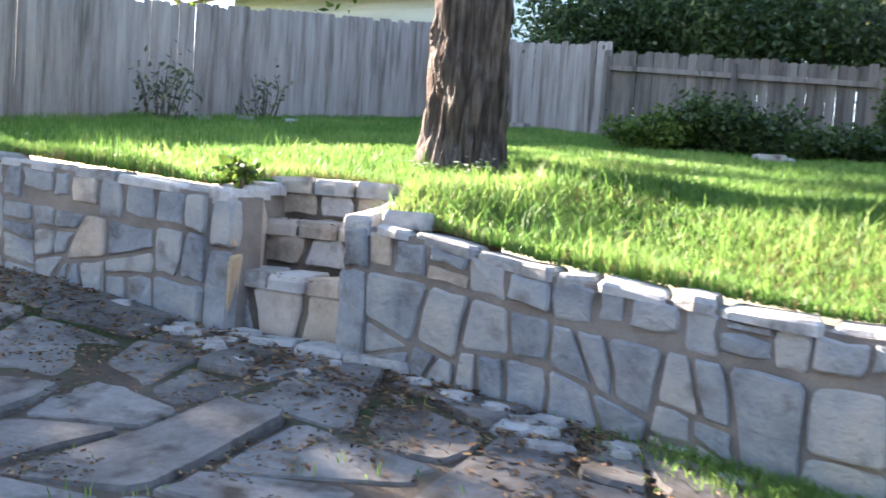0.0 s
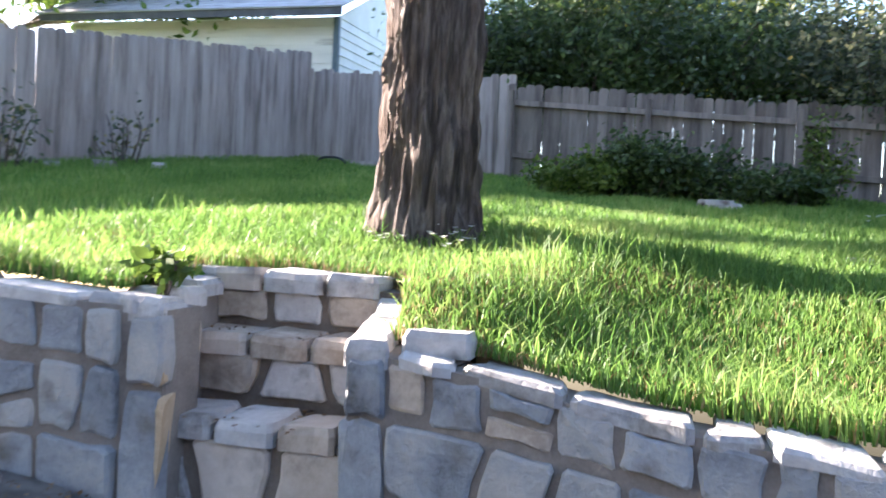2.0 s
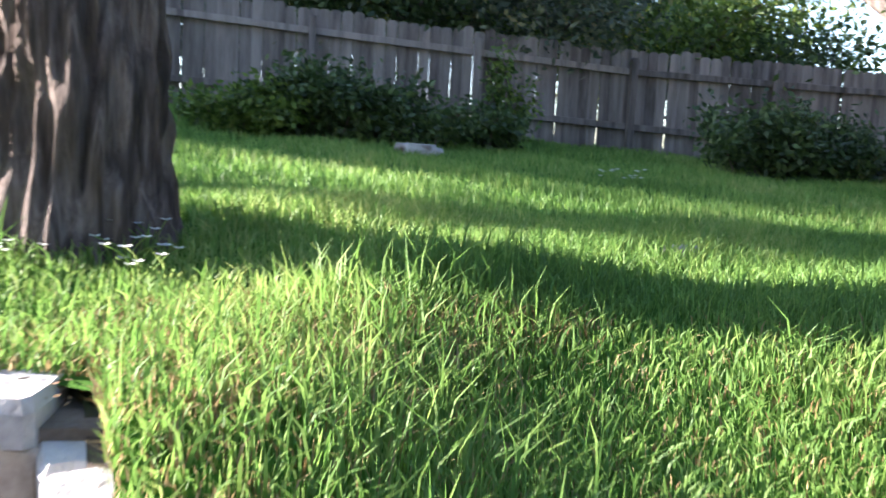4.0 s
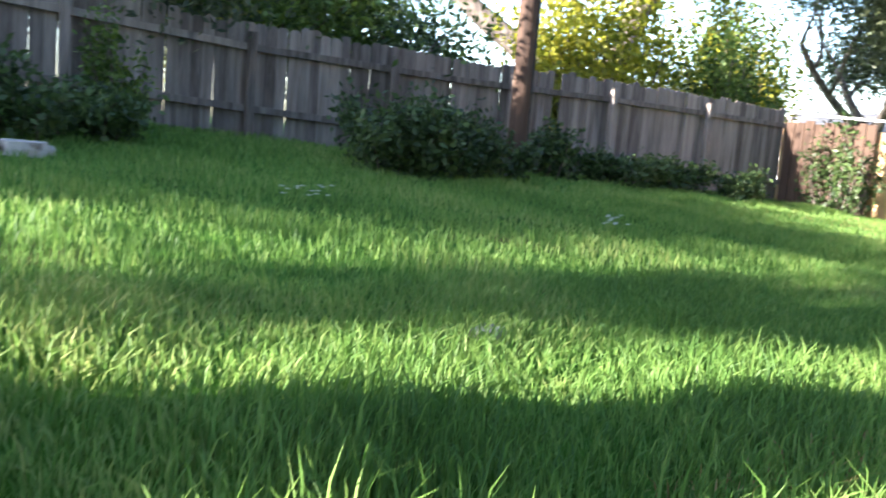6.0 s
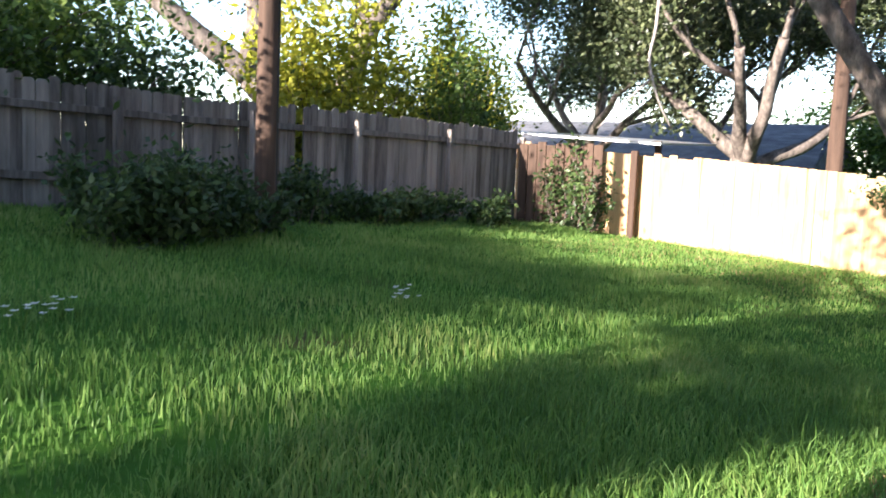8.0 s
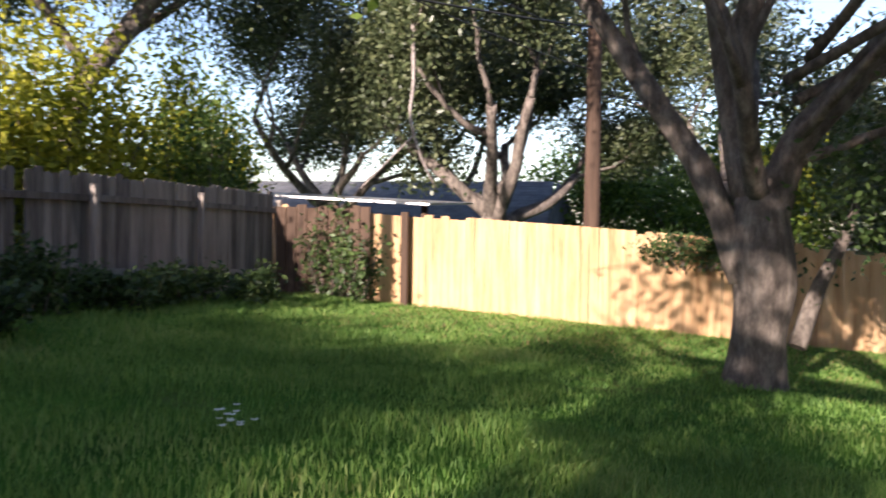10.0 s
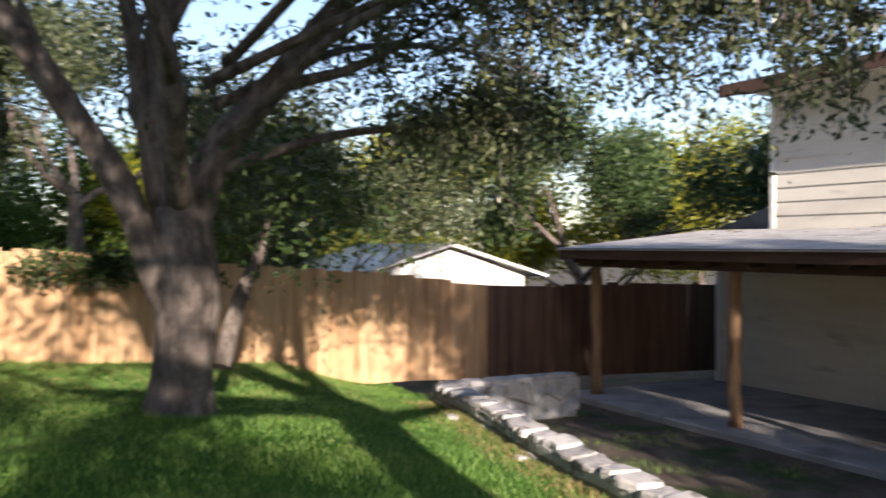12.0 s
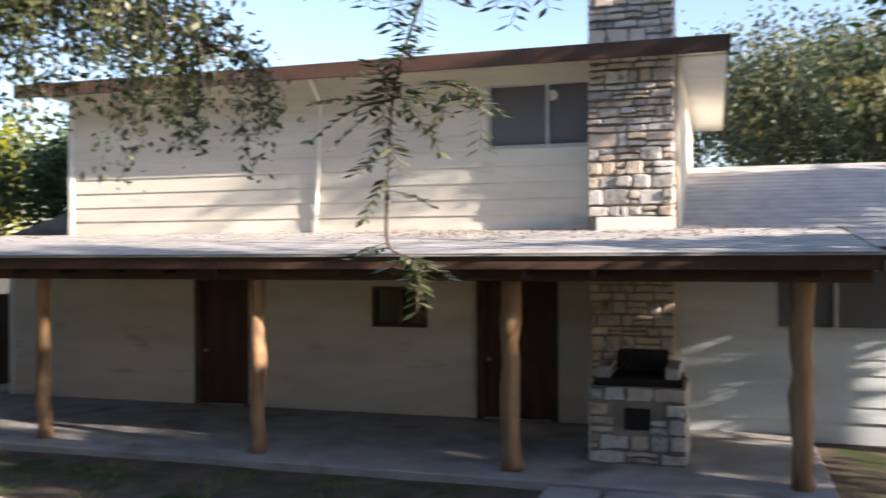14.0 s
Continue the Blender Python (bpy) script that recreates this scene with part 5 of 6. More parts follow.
w2 = house_window(*W2, SCREEN, 2.2, "aluminium sliding window with a dark screen")
bm = bmesh.new()
bmesh.ops.create_circle(bm, cap_ends=True, radius=0.08, segments=16, matrix=Matrix.Translation((2.13, FY - 0.03, 4.97)) @ Matrix.Rotation(radians(90), 4, "X"))
part("sticker", bm, WHITE_PAINT, w2, "small white oval sticker")
house_window(*W1, None, 4.55, "small dark window with a dark brown frame")
house_window(*W3, SCREEN, -1.75, "dark window of the low wing")
for x0, x1, z0, z1 in (D1, D2):
    d = part("door", box((x0 + 0.1, FY - 0.12, z0 + 0.03), (x1 - 0.1, FY - 0.075, z1 - 0.08), 0.004), DOOR_WOOD, house, "dark brown panelled door")
    for zz0, zz1 in ((0.35, 0.95), (1.1, 1.9)):
        for k in range(2):
            a = x0 + 0.2 + k * (x1 - x0 - 0.3) / 2
            part("panel", box((a, FY - 0.076, zz0), (a + (x1 - x0 - 0.5) / 2, FY - 0.06, zz1), 0.008), DOOR_WOOD, d)
    for a, b in (((x0, FY - 0.13, z0), (x0 + 0.1, FY + 0.035, z1)), ((x1 - 0.1, FY - 0.13, z0), (x1, FY + 0.035, z1)), ((x0 + 0.1, FY - 0.13, z1 - 0.08), (x1 - 0.1, FY + 0.035, z1))):
        part("door_frame", box(a, b, 0.005), BROWN_TRIM, house)
    bm = bmesh.new()
    bmesh.ops.create_uvsphere(bm, u_segments=10, v_segments=8, radius=0.035, matrix=Matrix.Translation((x1 - 0.18, FY - 0.04, 1.0)))
    part("door_knob", bm, METAL, d, "metal door knob")
# downspout
bm = bmesh.new()
add_tube(bm, smooth_line([V(5.78, -2.3, 5.35), V(5.8, -2.6, 5.15), V(5.86, -2.9, 4.95), V(5.9, -2.92, 4.2), V(5.97, -2.92, 3.0)], 4), [0.03] * 17, 8)
part("downspout", bm, WHITE_PAINT, house, "white painted downspout")

# ---------------------------------------------------------------- porch
porch = thing("porch", (5, -1.2, 0.1), "deep porch with peeled log posts and a shingled roof", "porch")
part("slab", box((-1.4, FY + 0.002, -0.2), (12.35, 0.42, 0.1), 0.015), CONCRETE, porch, "grey concrete porch slab")
for k, x in enumerate((11.91, 8.72, 5.405, 2.105, -1.06)):
    r = random.Random(200 + k)
    bm = bmesh.new()
    pts = [V(x + r.uniform(-0.02, 0.02), r.uniform(-0.02, 0.02), 0.1 + 2.2 * i / 9) for i in range(10)]
    add_tube(bm, pts, [(0.115 if k > 2 else 0.095) * r.uniform(0.9, 1.12) * (1.12 if i == 0 else 1) for i in range(10)], 14, 0.12)
    part("log_post", bm, LOG, porch, "peeled knotty cedar log post")
part("beam", box((-1.75, -0.09, 2.3), (12.3, 0.09, 2.5), 0.01), BROWN_TRIM, porch)
part("fascia", box((-1.78, 0.41, 2.44), (12.32, 0.46, 2.62), 0.006), BROWN_TRIM, porch, "dark brown fascia board")
part("ceiling", extrude_poly([(-1.7, 0.4, 2.5), (12.28, 0.4, 2.5), (12.28, FY + 0.05, 2.8), (-1.7, FY + 0.05, 2.8)], (0, 0, 0.03)), BROWN_TRIM, porch)
shingle_roof(porch, [((-1.8, 0.5, 2.62), (12.35, 0.5, 2.62), (12.35, FY + 0.04, 2.96), (-1.8, FY + 0.04, 2.96), 13)], SHINGLE, "pale grey shingle porch roof with fallen leaves")
for i in range(18):
    r = random.Random(i)
    x = 12.0 - i * 0.78
    part("rafter", extrude_poly([(x, 0.4, 2.36), (x, 0.4, 2.5), (x, FY + 0.04, 2.8), (x, FY + 0.04, 2.66)], (0.045, 0, 0)), BROWN_TRIM, porch)
for x in (-1.79, 12.31):
    part("rake_board", extrude_poly([(x, 0.46, 2.42), (x, 0.46, 2.63), (x, FY + 0.04, 2.97), (x, FY + 0.04, 2.76)], (0.035, 0, 0)), BROWN_TRIM, porch)
# paving at the porch front
walk_way = thing("paving", (0.5, 1, 0), "concrete paving slabs at the porch front", "paving", kind="structure")
for i, (x0, x1, y0, y1) in enumerate(((-1.3, 0.15, 0.46, 1.1), (0.2, 0.95, 0.46, 1.2), (1.0, 1.6, 0.5, 1.3), (-1.4, -0.2, 1.15, 2.0), (-0.15, 0.8, 1.25, 2.1), (-2.6, -1.45, 0.2, 1.1), (-2.7, -1.45, 1.2, 2.0))):
    part("slab", box((x0, y0, -0.08), (x1, y1, 0.055 + 0.01 * (i % 3)), 0.012), CONCRETE, walk_way)

# ---------------------------------------------------------------- chimney
rng = random.Random(9)
chimney = thing("chimney", (0.95, -2.8, 0.1), "tall fieldstone chimney on the house front", "chimney")
CX0, CX1, CY = 0.36, 1.55, -2.62
part("core", box((CX0 + 0.03, FY - 0.5, 2.86), (CX1 - 0.03, CY, 7.4)), MORTAR, chimney)
part("core", box((CX0 + 0.03, FY + 0.01, 0.1), (CX1 - 0.03, CY, 2.72)), MORTAR, chimney)
part("flashing", box((CX0 - 0.01, CY, 2.9), (CX1 - 0.12, CY + 0.04, 3.12), 0.005), WHITE_PAINT, chimney, "pale painted flashing board")
for poly in coursed(CX1 - CX0, 4.2, rng, 0.022):
    part("stone", stone_bm(poly, lambda u, v, d: Vector((CX0 + u, CY + d, 3.12 + v)), rng.uniform(0.015, 0.06), rng), STONE_TAN if rng.random() < 0.4 else CAP_STONE, chimney)
for sx, sg in ((CX0 + 0.03, -1), (CX1 - 0.03, 1)):
    for poly in coursed(0.85, 4.2, rng, 0.022):
        part("stone", stone_bm(poly, lambda u, v, d: Vector((sx + sg * d, CY - u, 3.12 + v)), 0.03, rng), STONE_TAN if rng.random() < 0.4 else CAP_STONE, chimney)
for poly in coursed(CX1 - CX0, 2.6, rng, 0.022):
    part("stone", stone_bm(poly, lambda u, v, d: Vector((CX0 + u, CY + d, 0.1 + v)), rng.uniform(0.015, 0.04), rng), STONE_TAN if rng.random() < 0.6 else CAP_STONE, chimney)

# ---------------------------------------------------------------- barbecue
grill = thing("stone_barbecue", (0.72, -1.1, 0.1), "stone built barbecue with a small iron door and sooty top", "barbecue")
GX0, GX1, GY = 0.14, 1.3, -0.62
part("core", wall_with_holes(GX0 + 0.03, GX1 - 0.03, -1.7, GY - 0.03, 0.1, 1.02, ((0.55, 0.87, 0.5, 0.77),)), MORTAR, grill)
for poly in coursed(GX1 - GX0, 0.92, rng, 0.03, 0.14, 0.26, 0.16, 0.4):
    cu, cv = sum(p[0] for p in poly) / len(poly) + GX0, sum(p[1] for p in poly) / len(poly) + 0.1
    if 0.5 < cu < 0.92 and 0.42 < cv < 0.85:
        continue
    part("stone", stone_bm(poly, lambda u, v, d: Vector((GX0 + u, GY - 0.03 + d, 0.1 + v)), rng.uniform(0.02, 0.04), rng), STONE_TAN if rng.random() < 0.4 else CAP_STONE, grill)
for sx, sg in ((GX0 + 0.03, -1), (GX1 - 0.03, 1)):
    for poly in cells(1.05, 0.92, 4, 3, 0.03, rng, 0.3):
        part("stone", stone_bm(poly, lambda u, v, d: Vector((sx + sg * d, GY - 0.03 - u, 0.1 + v)), 0.03, rng), CAP_STONE, grill)
part("iron_door", box((0.56, GY - 0.05, 0.51), (0.86, GY - 0.025, 0.76), 0.006), SOOT, grill, "black iron fire door")
part("top_slab", box((0.2, -1.62, 1.02), (1.24, GY - 0.06, 1.1), 0.015), SOOT, grill, "soot-blackened top slab")
for a, b in (((0.22, -1.6, 1.1), (0.4, GY - 0.12, 1.24)), ((1.04, -1.6, 1.1), (1.22, GY - 0.12, 1.24))):
    part("side_block", box(a, b, 0.02), CAP_STONE, grill)
part("back_block", box((0.4, -1.75, 1.1), (1.04, -1.5, 1.36), 0.02), SOOT, grill)
for i in range(9):
    part("grate_bar", box((0.44 + i * 0.07, -1.48, 1.2), (0.455 + i * 0.07, GY - 0.15, 1.215)), SOOT, grill)

# leaves that fell on the porch roof
rs = np.random.RandomState(8)
n = 900
u = np.concatenate([rs.normal(3.4, 1.2, n // 2), rs.normal(0.0, 0.8, n // 4), rs.uniform(-1, 12, n - n // 2 - n // 4)])
v = np.abs(rs.normal(0, 0.35, n)) % 1.0
c = np.stack([u, FY + 0.12 + v * 2.6, 2.975 - v * 0.27], axis=1)
q = leaf_quads(rs, c, 0.09, 0.5)
q[:, :, 2] = np.maximum(c[:, None, 2] + (q[:, :, 2] - c[:, None, 2]) * 0.25, c[:, None, 2] - 0.01)
tagged(quads_object("roof_leaves", q, LITTER), "brown fallen leaves on the porch roof", "leaves", kind="stuff")

# ---------------------------------------------------------------- drooping twigs before the house
def spray(name, line, label, seed, mat=LEAF_OAK, fronds=16, flen=0.24, leaf=0.11, start=0.35):
    """A hanging twig with feathery compound leaves."""
    r, rs = random.Random(seed), np.random.RandomState(seed)
    sp = thing(name, line[0], label, "branch", "drooping twigs")
    pts = smooth_line(line, 6)
    bm = bmesh.new()
    add_tube(bm, pts, [0.013 - 0.009 * i / len(pts) for i in range(len(pts))], 5)
    quads = []
    for k in range(fronds):
        p = pts[int(len(pts) * (start + (1 - start) * k / fronds))]
        d = Vector((r.gauss(0, 1), r.gauss(0, 1), r.gauss(-0.3, 0.4))).normalized()
        rib = [p + d * flen * i / 6 + V(0, 0, -0.07 * (i / 6) ** 2 * flen / 0.26) for i in range(7)]
        add_tube(bm, rib, [0.003] * 7, 3)
        side = d.cross(V(0, 0, 1)).normalized()
        for i in range(1, 7):
            for s in (-1, 1):
                dirn = (side * s + d * 0.5 + V(0, 0, r.uniform(-0.35, 0.1))).normalized()
                w = dirn.cross(Vector((r.gauss(0, 0.3), r.gauss(0, 0.3), 1))).normalized()
                a = rib[i]
                quads.append([a, a + dirn * leaf * 0.5 + w * leaf * 0.16, a + dirn * leaf, a + dirn * leaf * 0.5 - w * leaf * 0.16])
    part("twig", bm, BARK, sp)
    tagged(hang(quads_object("leaf_spray", np.array([[list(p) for p in q] for q in quads]), mat), sp), kind="stuff")


def bough(name, line, label, seed, mat, bark, twigs=40, reach=0.55, leaves=3000, size=0.08, r0=0.06, start=0.4):
    """An overhanging bough whose twigs droop under their leaves."""
    r, rs = random.Random(seed), np.random.RandomState(seed)
    bo = thing(name, line[0], label, "branch", "overhanging boughs")
    pts = smooth_line(line, 6)
    bm = bmesh.new()
    add_tube(bm, pts, [r0 * (1 - 0.75 * i / len(pts)) for i in range(len(pts))], 7, 0.1)
    part("bough", bm, bark, bo)
    bm = bmesh.new()
    ends = []
    for k in range(twigs):
        p = pts[int((len(pts) - 1) * r.uniform(start, 1))]
        d = Vector((r.gauss(0, 1), r.gauss(0, 1), r.gauss(0.1, 0.4))).normalized()
        ln = reach * r.uniform(0.5, 1.3)
        tw = smooth_line([p, p + d * ln * 0.5 + V(0, 0, 0.03), p + d * ln * 0.85 - V(0, 0, ln * 0.3), p + d * ln - V(0, 0, ln * 0.85)], 3)
        add_tube(bm, tw, [0.007 - 0.0005 * i for i in range(len(tw))], 4)
        ends += tw[3:]
    tagged(part("twig_cluster", bm, bark, bo), kind="stuff")
    t = np.array([list(e) for e in ends])
    c = t[rs.randint(0, len(t), leaves)] + rs.normal(0, 0.07, (leaves, 3))
    tagged(hang(quads_object("foliage", leaf_quads(rs, c, size, 0.45, 0.5), mat), bo), kind="stuff")


bough("oak_bough", [(7.9, 7.5, 3.6), (6.6, 6.6, 4.6), (5.2, 5.3, 4.95), (4.3, 4.5, 4.6), (3.2, 3.9, 4.1)], "live oak bough drooping before the upper house wall", 411, LEAF_OAK, OAK_BARK, twigs=130, reach=0.75, leaves=9500, size=0.07)
bough("oak_bough", [(8, 7.4, 4.4), (6.2, 6.4, 5.6), (4.4, 5.6, 5.9), (2.9, 5.2, 5.6)], "high live oak bough over the lawn", 412, LEAF_OAK, OAK_BARK, twigs=110, reach=0.9, leaves=7000, size=0.09)
bough("oak_bough", [(8, 7.6, 4.2), (6.8, 5.6, 5.2), (6.2, 4.0, 5.5), (5.8, 2.6, 5.4)], "high live oak bough towards the porch roof", 413, LEAF_OAK, OAK_BARK, twigs=130, reach=1.1, leaves=9000, size=0.09)
bough("oak_bough", [(8, 7.5, 4.0), (9.0, 5.8, 4.9), (9.6, 4.0, 5.2), (9.8, 2.4, 5.0)], "leafy live oak bough over the end of the stone wall", 415, LEAF_OAK, OAK_BARK, twigs=120, reach=1.2, leaves=4500, size=0.09, start=0.25)
bough("oak_bough", [(8, 7.7, 3.3), (7.7, 6.4, 3.75), (7.4, 5.2, 3.9), (7.0, 4.2, 4.1)], "low spreading live oak bough", 414, LEAF_OAK, OAK_BARK, twigs=60, reach=0.7, leaves=4000, size=0.085, start=0.6)
spray("drooping_twig", [(1.35, 5.6, 5.0), (1.3, 5.5, 4.3), (1.55, 5.4, 3.6), (1.6, 5.4, 3.0)], "hanging pecan twig with feathery leaves", 401, fronds=11, start=0.45)
spray("drooping_twig", [(1.7, 5.3, 3.75), (1.55, 5.35, 3.55), (1.75, 5.35, 3.5)], "hanging pecan twig with feathery leaves", 402, fronds=14, flen=0.34, start=0.2)
spray("drooping_twig", [(1.35, 5.4, 3.6), (1.2, 5.35, 3.58), (1.05, 5.3, 3.48)], "hanging pecan twig with feathery leaves", 403, fronds=8, start=0.2)
spray("drooping_twig", [(1.6, 5.4, 3.0), (1.6, 5.4, 2.7), (1.5, 5.35, 2.62), (1.4, 5.3, 2.55)], "hanging pecan twig with feathery leaves", 404, fronds=11, flen=0.22, start=0.35)
spray("drooping_twig", [(1.9, 5.6, 5.0), (1.9, 5.5, 4.5), (1.6, 5.5, 4.2), (1.35, 5.5, 4.05)], "hanging pecan twig with feathery leaves", 405, fronds=18, flen=0.3, start=0.3)
spray("drooping_twig", [(0.9, 5.6, 5.0), (0.85, 5.5, 4.5), (0.75, 5.5, 4.1)], "hanging pecan twig with feathery leaves", 406, fronds=16, flen=0.3, start=0.3)
# ---------------------------------------------------------------- small things on the lawn
paver = thing("paver", (-0.35, 8.85, high_z(-0.35, 8.85)), "grey concrete paver half sunk in the grass", "paver")
zz = high_z(-0.35, 8.85)
part("block", box((-0.44, 8.79, zz - 0.03), (-0.26, 8.91, zz + 0.05), 0.012, Matrix.Translation((-0.35, 8.85, 0)) @ Matrix.Rotation(0.5, 4, "Z") @ Matrix.Translation((0.35, -8.85, 0))), CONCRETE, paver)
for i, (x, y, s) in enumerate(((-1.25, 13.1, 0.2), (-1.05, 13.25, 0.14), (-9.4, 12.9, 0.2), (-8.8, 13.3, 0.16), (-9.9, 12.5, 0.15), (6.9, 4.75, 0.1), (9.1, 4.35, 0.12))):
    rk = thing("field_stone", (x, y, high_z(x, y)), "pale stone lying in the grass", "stone", "loose stones")
    r = random.Random(i)
    poly = [(s * math.cos(a) * r.uniform(0.7, 1.2), s * 0.7 * math.sin(a) * r.uniform(0.7, 1.2)) for a in [k * math.pi / 3 for k in range(6)]]
    part("body", stone_bm(poly, lambda u, v, d, x=x, y=y: Vector((x + u, y + v, high_z(x, y) - 0.02 + d)), s * 0.6, r), PALE_STONE, rk)
for i, (x, y) in enumerate(((-3.3, 7.75), (-2.88, 8.05), (-2.85, 7.72), (-2.95, 7.9), (2.9, 11.0), (3.05, 11.15), (0.2, 11.6), (0.5, 11.7))):
    zz = high_z(x, y)
    fl = thing("wildflower", (x, y, zz), "small white wildflower in the lawn", "flower", "white flowers")
    r, rs = random.Random(300 + i), np.random.RandomState(300 + i)
    bm = bmesh.new()
    quads = []
    for k in range(7):
        top = V(x + r.gauss(0, 0.06), y + r.gauss(0, 0.06), zz + r.uniform(0.07, 0.15))
        add_tube(bm, smooth_line([V(x, y, zz), (V(x, y, zz) + top) / 2 + V(0.01, 0, 0.03), top], 3), [0.003] * 7, 3)
        for a in range(5):
            d = V(math.cos(a * 1.256), math.sin(a * 1.256), 0.3)
            w = V(-math.sin(a * 1.256), math.cos(a * 1.256), 0)
            quads.append([list(p) for p in (top, top + d * 0.015 + w * 0.01, top + d * 0.03, top + d * 0.015 - w * 0.01)])
    tagged(part("stalk_cluster", bm, GRASS, fl), kind="stuff")
    tagged(hang(quads_object("petal_cluster", np.array(quads), PETAL), fl), kind="stuff")
hose = thing("garden_hose", (-7.3, 16.0, 2.3), "black garden hose end in the grass", "hose")
bm = bmesh.new()
hz = high_z(-7.4, 16.2)
add_tube(bm, smooth_line([V(-7.8, 16.3, hz), V(-7.6, 16.2, hz + 0.12), V(-7.3, 16.2, hz + 0.12), V(-7.1, 16.1, hz)], 5), [0.02] * 16, 6)
part("loop", bm, CABLE, hose)
plank = thing("plank", (-6.6, 16.1, 2.35), "thin pale plank lying at the fence foot", "plank")
part("board", box((-7.2, 16.35, high_z(-6.6, 16.4) + 0.0), (-5.8, 16.42, high_z(-6.6, 16.4) + 0.1), 0.005), FENCE_GREY, plank)

# ---------------------------------------------------------------- leaf litter and weeds
def scatter_litter(n, xs, ys, zfun, seed, size):
    rs = np.random.RandomState(seed)
    x, y = rs.uniform(*xs, n), ys(rs, n, rs.uniform(*xs, n)) if callable(ys) else rs.uniform(*ys, n)
    c = np.array([[a, b, zfun(a, b) + 0.03] for a, b in zip(x, y)])
    q = leaf_quads(rs, c, size, 0.5)
    q[:, :, 2] = c[:, None, 2] + (q[:, :, 2] - c[:, None, 2]) * 0.3
    return q


rs = np.random.RandomState(14)
n = 5200
x = rs.uniform(-6, 1.2, n)
y = np.array([wall_y(a) for a in x]) - np.abs(rs.normal(0, 0.5, n)) - 0.02
c = np.array([[a, b, low_z(a, b) + 0.035] for a, b in zip(x, y)])
q = leaf_quads(rs, c, 0.055, 0.45)
q[:, :, 2] = c[:, None, 2] + (q[:, :, 2] - c[:, None, 2]) * 0.35
tagged(quads_object("leaf_litter", q, LITTER), "brown dead leaves and twigs at the wall foot", "leaves", kind="stuff")
q = scatter_litter(26000, (-6.5, 1.6), (1.5, 5.5), low_z, 15, 0.036)
q = q[np.array([noise.noise(Vector((p[0] * 1.8, p[1] * 1.8, 2))) + 0.4 * noise.noise(Vector((p[0] * 5, p[1] * 5, 5))) > 0.1 for p in q[:, 0]])]
tagged(quads_object("leaf_litter", q, LITTER), "brown dead leaves scattered over the patio", "leaves", kind="stuff")
q = scatter_litter(900, (STEP_L - 0.2, STEP_R), (5.8, 6.7), lambda x, y: 0.56 if y < 6.22 else 0.89 if y < 6.5 else 1.18, 16, 0.04)
tagged(quads_object("leaf_litter", q[:400], LITTER), "dark leaf litter on the stone steps", "leaves", kind="stuff")


# ---------------------------------------------------------------- grass
def blades(name, xy, zs, h, w, seed, material, label, lean=0.45):
    """Tapered bent blades, each two quads."""
    rs = np.random.RandomState(seed)
    n = len(xy)
    a = rs.uniform(0, 6.283, n)
    hh = h * rs.uniform(0.45, 1.35, n) * (0.75 + 0.5 * np.sin(xy[:, 0] * 1.7 + 2 * np.sin(xy[:, 1] * 1.1)) ** 2)
    le = hh * rs.uniform(0.05, 1.0, n) * lean
    ww = w * rs.uniform(0.6, 1.3, n)
    foot = np.stack([xy[:, 0], xy[:, 1], zs - 0.01], axis=1)
    d = np.stack([np.cos(a), np.sin(a), np.zeros(n)], axis=1)
    b = a + rs.uniform(-1.57, 1.57, n)
    s = np.stack([-np.sin(b), np.cos(b), np.zeros(n)], axis=1) * ww[:, None] / 2
    up = np.array([0, 0, 1.0])
    mid = foot + d * (le * 0.3)[:, None] + up * (hh * 0.55)[:, None]
    tip = foot + d * le[:, None] + up * (hh * (1 - 0.25 * lean))[:, None]
    q1 = np.stack([foot - s, foot + s, mid + s * 0.8, mid - s * 0.8], axis=1)
    q2 = np.stack([mid - s * 0.8, mid + s * 0.8, tip + s * 0.08, tip - s * 0.08], axis=1)
    verts = np.concatenate([q1[:, :2], q1[:, 2:][:, ::-1], q2[:, 2:][:, ::-1]], axis=1)      # 0,1 foot; 2,3 middle; 4,5 tip
    me = bpy.data.meshes.new(name)
    me.vertices.add(n * 6)
    me.vertices.foreach_set("co", verts.astype(np.float32).ravel())
    idx = (np.arange(n)[:, None] * 6 + np.array([0, 1, 3, 2, 2, 3, 5, 4])).astype(np.int32)
    me.loops.add(n * 8)
    me.loops.foreach_set("vertex_index", idx.ravel())
    me.polygons.add(n * 2)
    me.polygons.foreach_set("loop_start", np.arange(0, n * 8, 4, dtype=np.int32))
    me.update(calc_edges=True)
    me.materials.append(material)
    return tagged(new(name, me), label, "grass", kind="stuff")


def lawn_points(n, x0, x1, y0, y1, seed, dense=None):
    rs = np.random.RandomState(seed)
    x, y = rs.uniform(x0, x1, n), rs.uniform(y0, y1, n)
    edge = np.array([lawn_edge(a) for a in x]) - 0.03
    keep = (y > edge) & ((x + 3.2) ** 2 + (y - 8.35) ** 2 > 0.2) & ((x - 8) ** 2 + (y - 7.82) ** 2 > 0.12)
    if dense is not None:
        keep &= rs.uniform(0, 1, n) < dense(x, y)
    xy = np.stack([x[keep], y[keep]], axis=1)
    return xy, np.array([high_z(a, b) for a, b in xy])


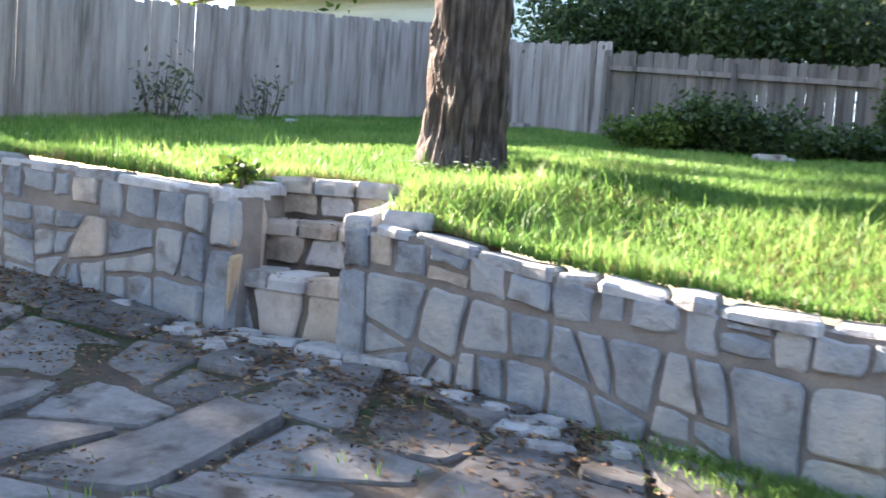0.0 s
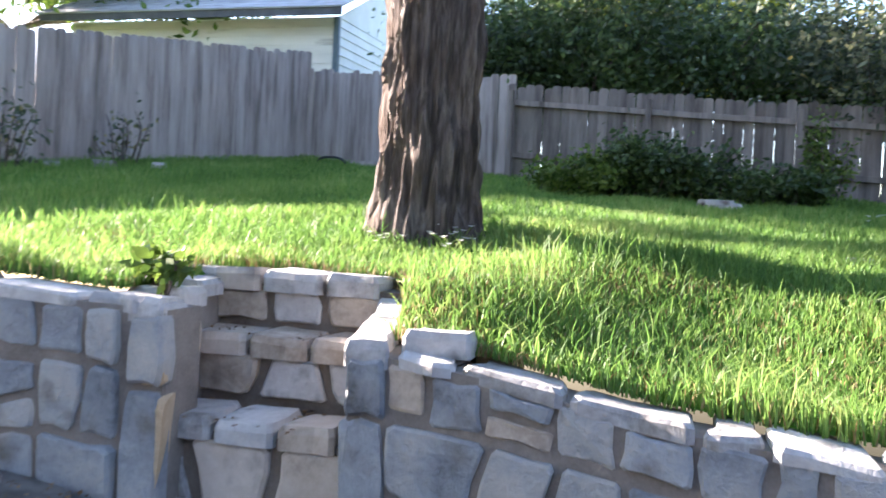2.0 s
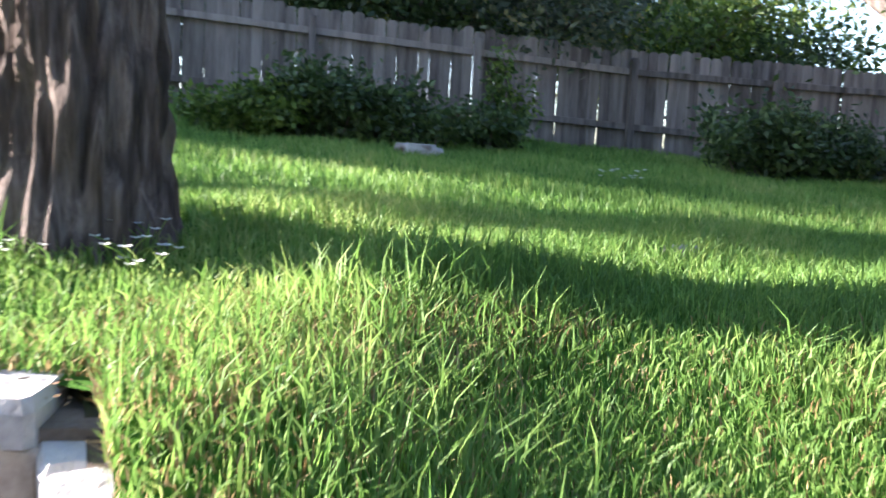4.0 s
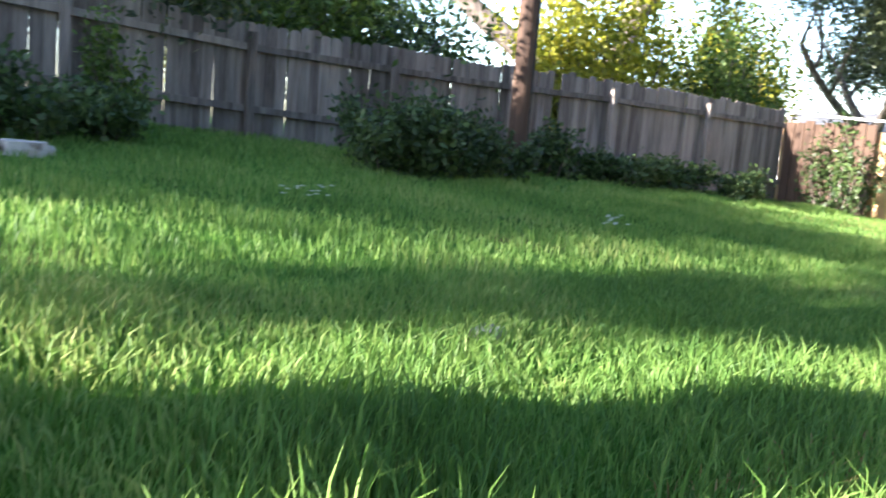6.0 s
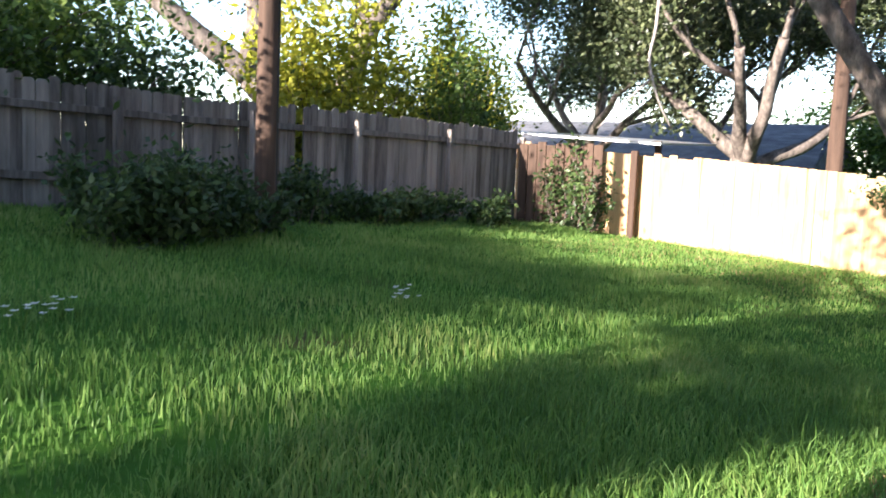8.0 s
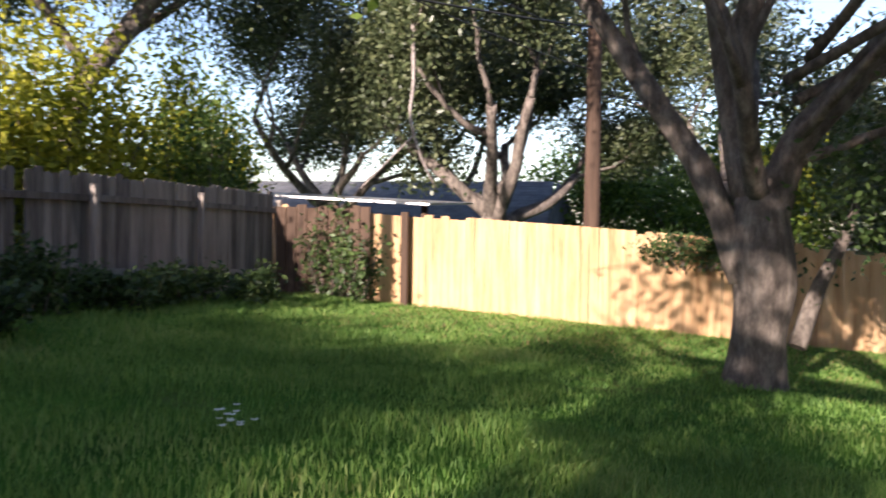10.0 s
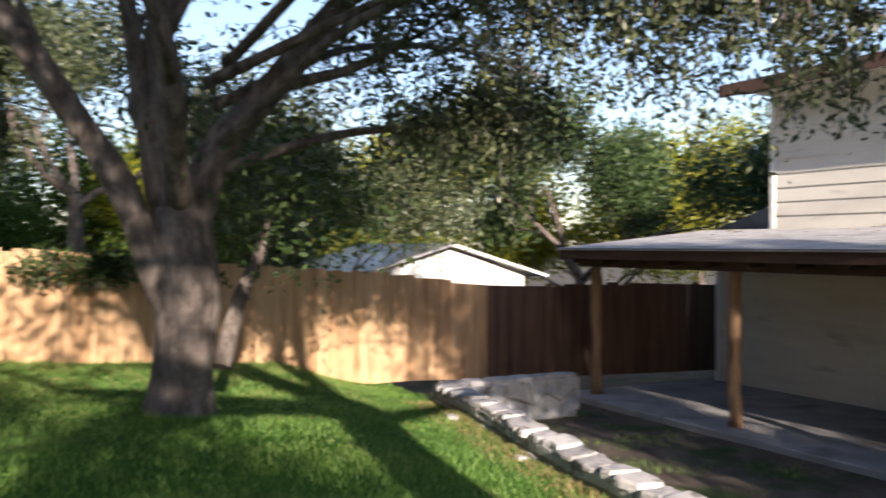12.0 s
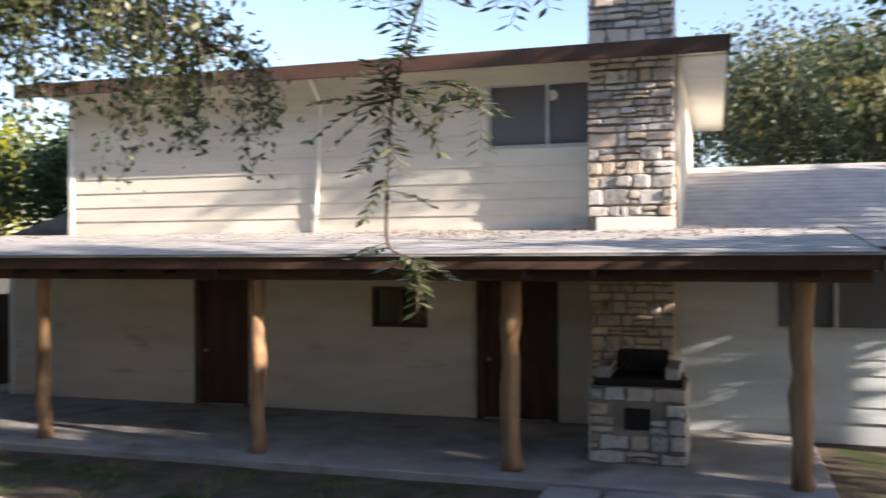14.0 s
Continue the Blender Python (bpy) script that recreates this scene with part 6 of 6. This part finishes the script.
xy, zs = lawn_points(125000, -5.6, 4.5, 5.2, 9.6, 21)
blades("grass_near", xy, zs, 0.115, 0.009, 22, GRASS, "long bright green grass above the wall", 0.8)
xy, zs = lawn_points(9000, -5.2, 3.5, 5.4, 8.2, 41, lambda x, y: 0.25 + 0.75 * (np.sin(x * 2.3 + np.sin(y * 3)) > 0.2))
blades("grass_tufts", xy, zs, 0.2, 0.009, 42, GRASS, "tall loose tufts of pale green grass near the wall", 0.7)
xy, zs = lawn_points(40000, -5.4, 3.0, 5.4, 7.6, 43, lambda x, y: 0.15 + 0.85 * (np.sin(x * 1.9 + 1.3 * np.sin(y * 2.2)) > 0.1))
blades("dry_grass", xy, zs, 0.09, 0.008, 44, STRAW, "dry pale blades among the grass above the wall", 0.9)
xy, zs = lawn_points(60000, -8, 8, 9.6, 13.4, 23)
blades("grass_middle", xy, zs, 0.085, 0.011, 24, GRASS, "bright green grass of the middle lawn")
xy, zs = lawn_points(60000, -11.5, 12.5, 13.4, 17.2, 25)
blades("grass_far", xy, zs, 0.085, 0.016, 26, GRASS, "green grass along the fences")
xy, zs = lawn_points(52000, 4.5, 12.6, 3.6, 13.4, 27)
blades("grass_east", xy, zs, 0.065, 0.012, 28, GRASS, "short green grass round the live oak")
xy, zs = lawn_points(22000, -11.8, -5.6, 5.2, 13.4, 29)
blades("grass_west", xy, zs, 0.13, 0.013, 30, GRASS, "green grass by the tall fence")
xy, zs = lawn_points(4500, -5.2, 2, 5.5, 7.4, 31)
blades("dry_grass", xy, zs, 0.1, 0.006, 32, STRAW, "dry straw-coloured grass on the wall top", 1.0)
xy, zs = lawn_points(9000, 7.5, 12.5, 5.0, 13.0, 35, lambda x, y: np.clip((x - 7.5) / 4, 0.1, 0.8))
blades("dry_grass", xy, zs, 0.06, 0.011, 36, STRAW, "dry yellowish grass along the cedar fence", 1.2)
xy, zs = lawn_points(26000, 2.0, 10.8, 3.6, 6.0, 37, lambda x, y: np.clip(1.15 - (y - np.array([wall_y(a) for a in x]) - 0.25) / 0.55, 0, 1))
blades("dry_grass", xy, zs, 0.07, 0.01, 38, STRAW, "dry yellow grass along the stone wall", 1.1)
rs = np.random.RandomState(33)
n = 7000
x = np.concatenate([rs.uniform(-5.5, 1.5, n // 3), rs.uniform(3, 11, n - n // 3)])
y = np.concatenate([rs.uniform(1.2, 5.2, n // 3), rs.uniform(0.7, 3.6, n - n // 3)])
keep = np.array([noise.noise(Vector((a * 1.4, b * 1.4, 7))) > (0.12 if a < 2 else -0.02) for a, b in zip(x, y)])
xy = np.stack([x[keep], y[keep]], axis=1)
px = rs.normal(0.3, 0.55, 4200)
foot_xy = np.stack([px, np.array([wall_y(a) for a in px]) - 0.04 - np.abs(rs.normal(0, 0.2, 4200))], axis=1)
blades("weeds", foot_xy, np.array([low_z(a, b) for a, b in foot_xy]), 0.1, 0.009, 39, GRASS, "patch of green grass at the foot of the stone wall", 0.8)
blades("weeds", xy, np.array([low_z(a, b) for a, b in xy]), 0.07, 0.009, 34, GRASS, "small green weeds between the flagstones")
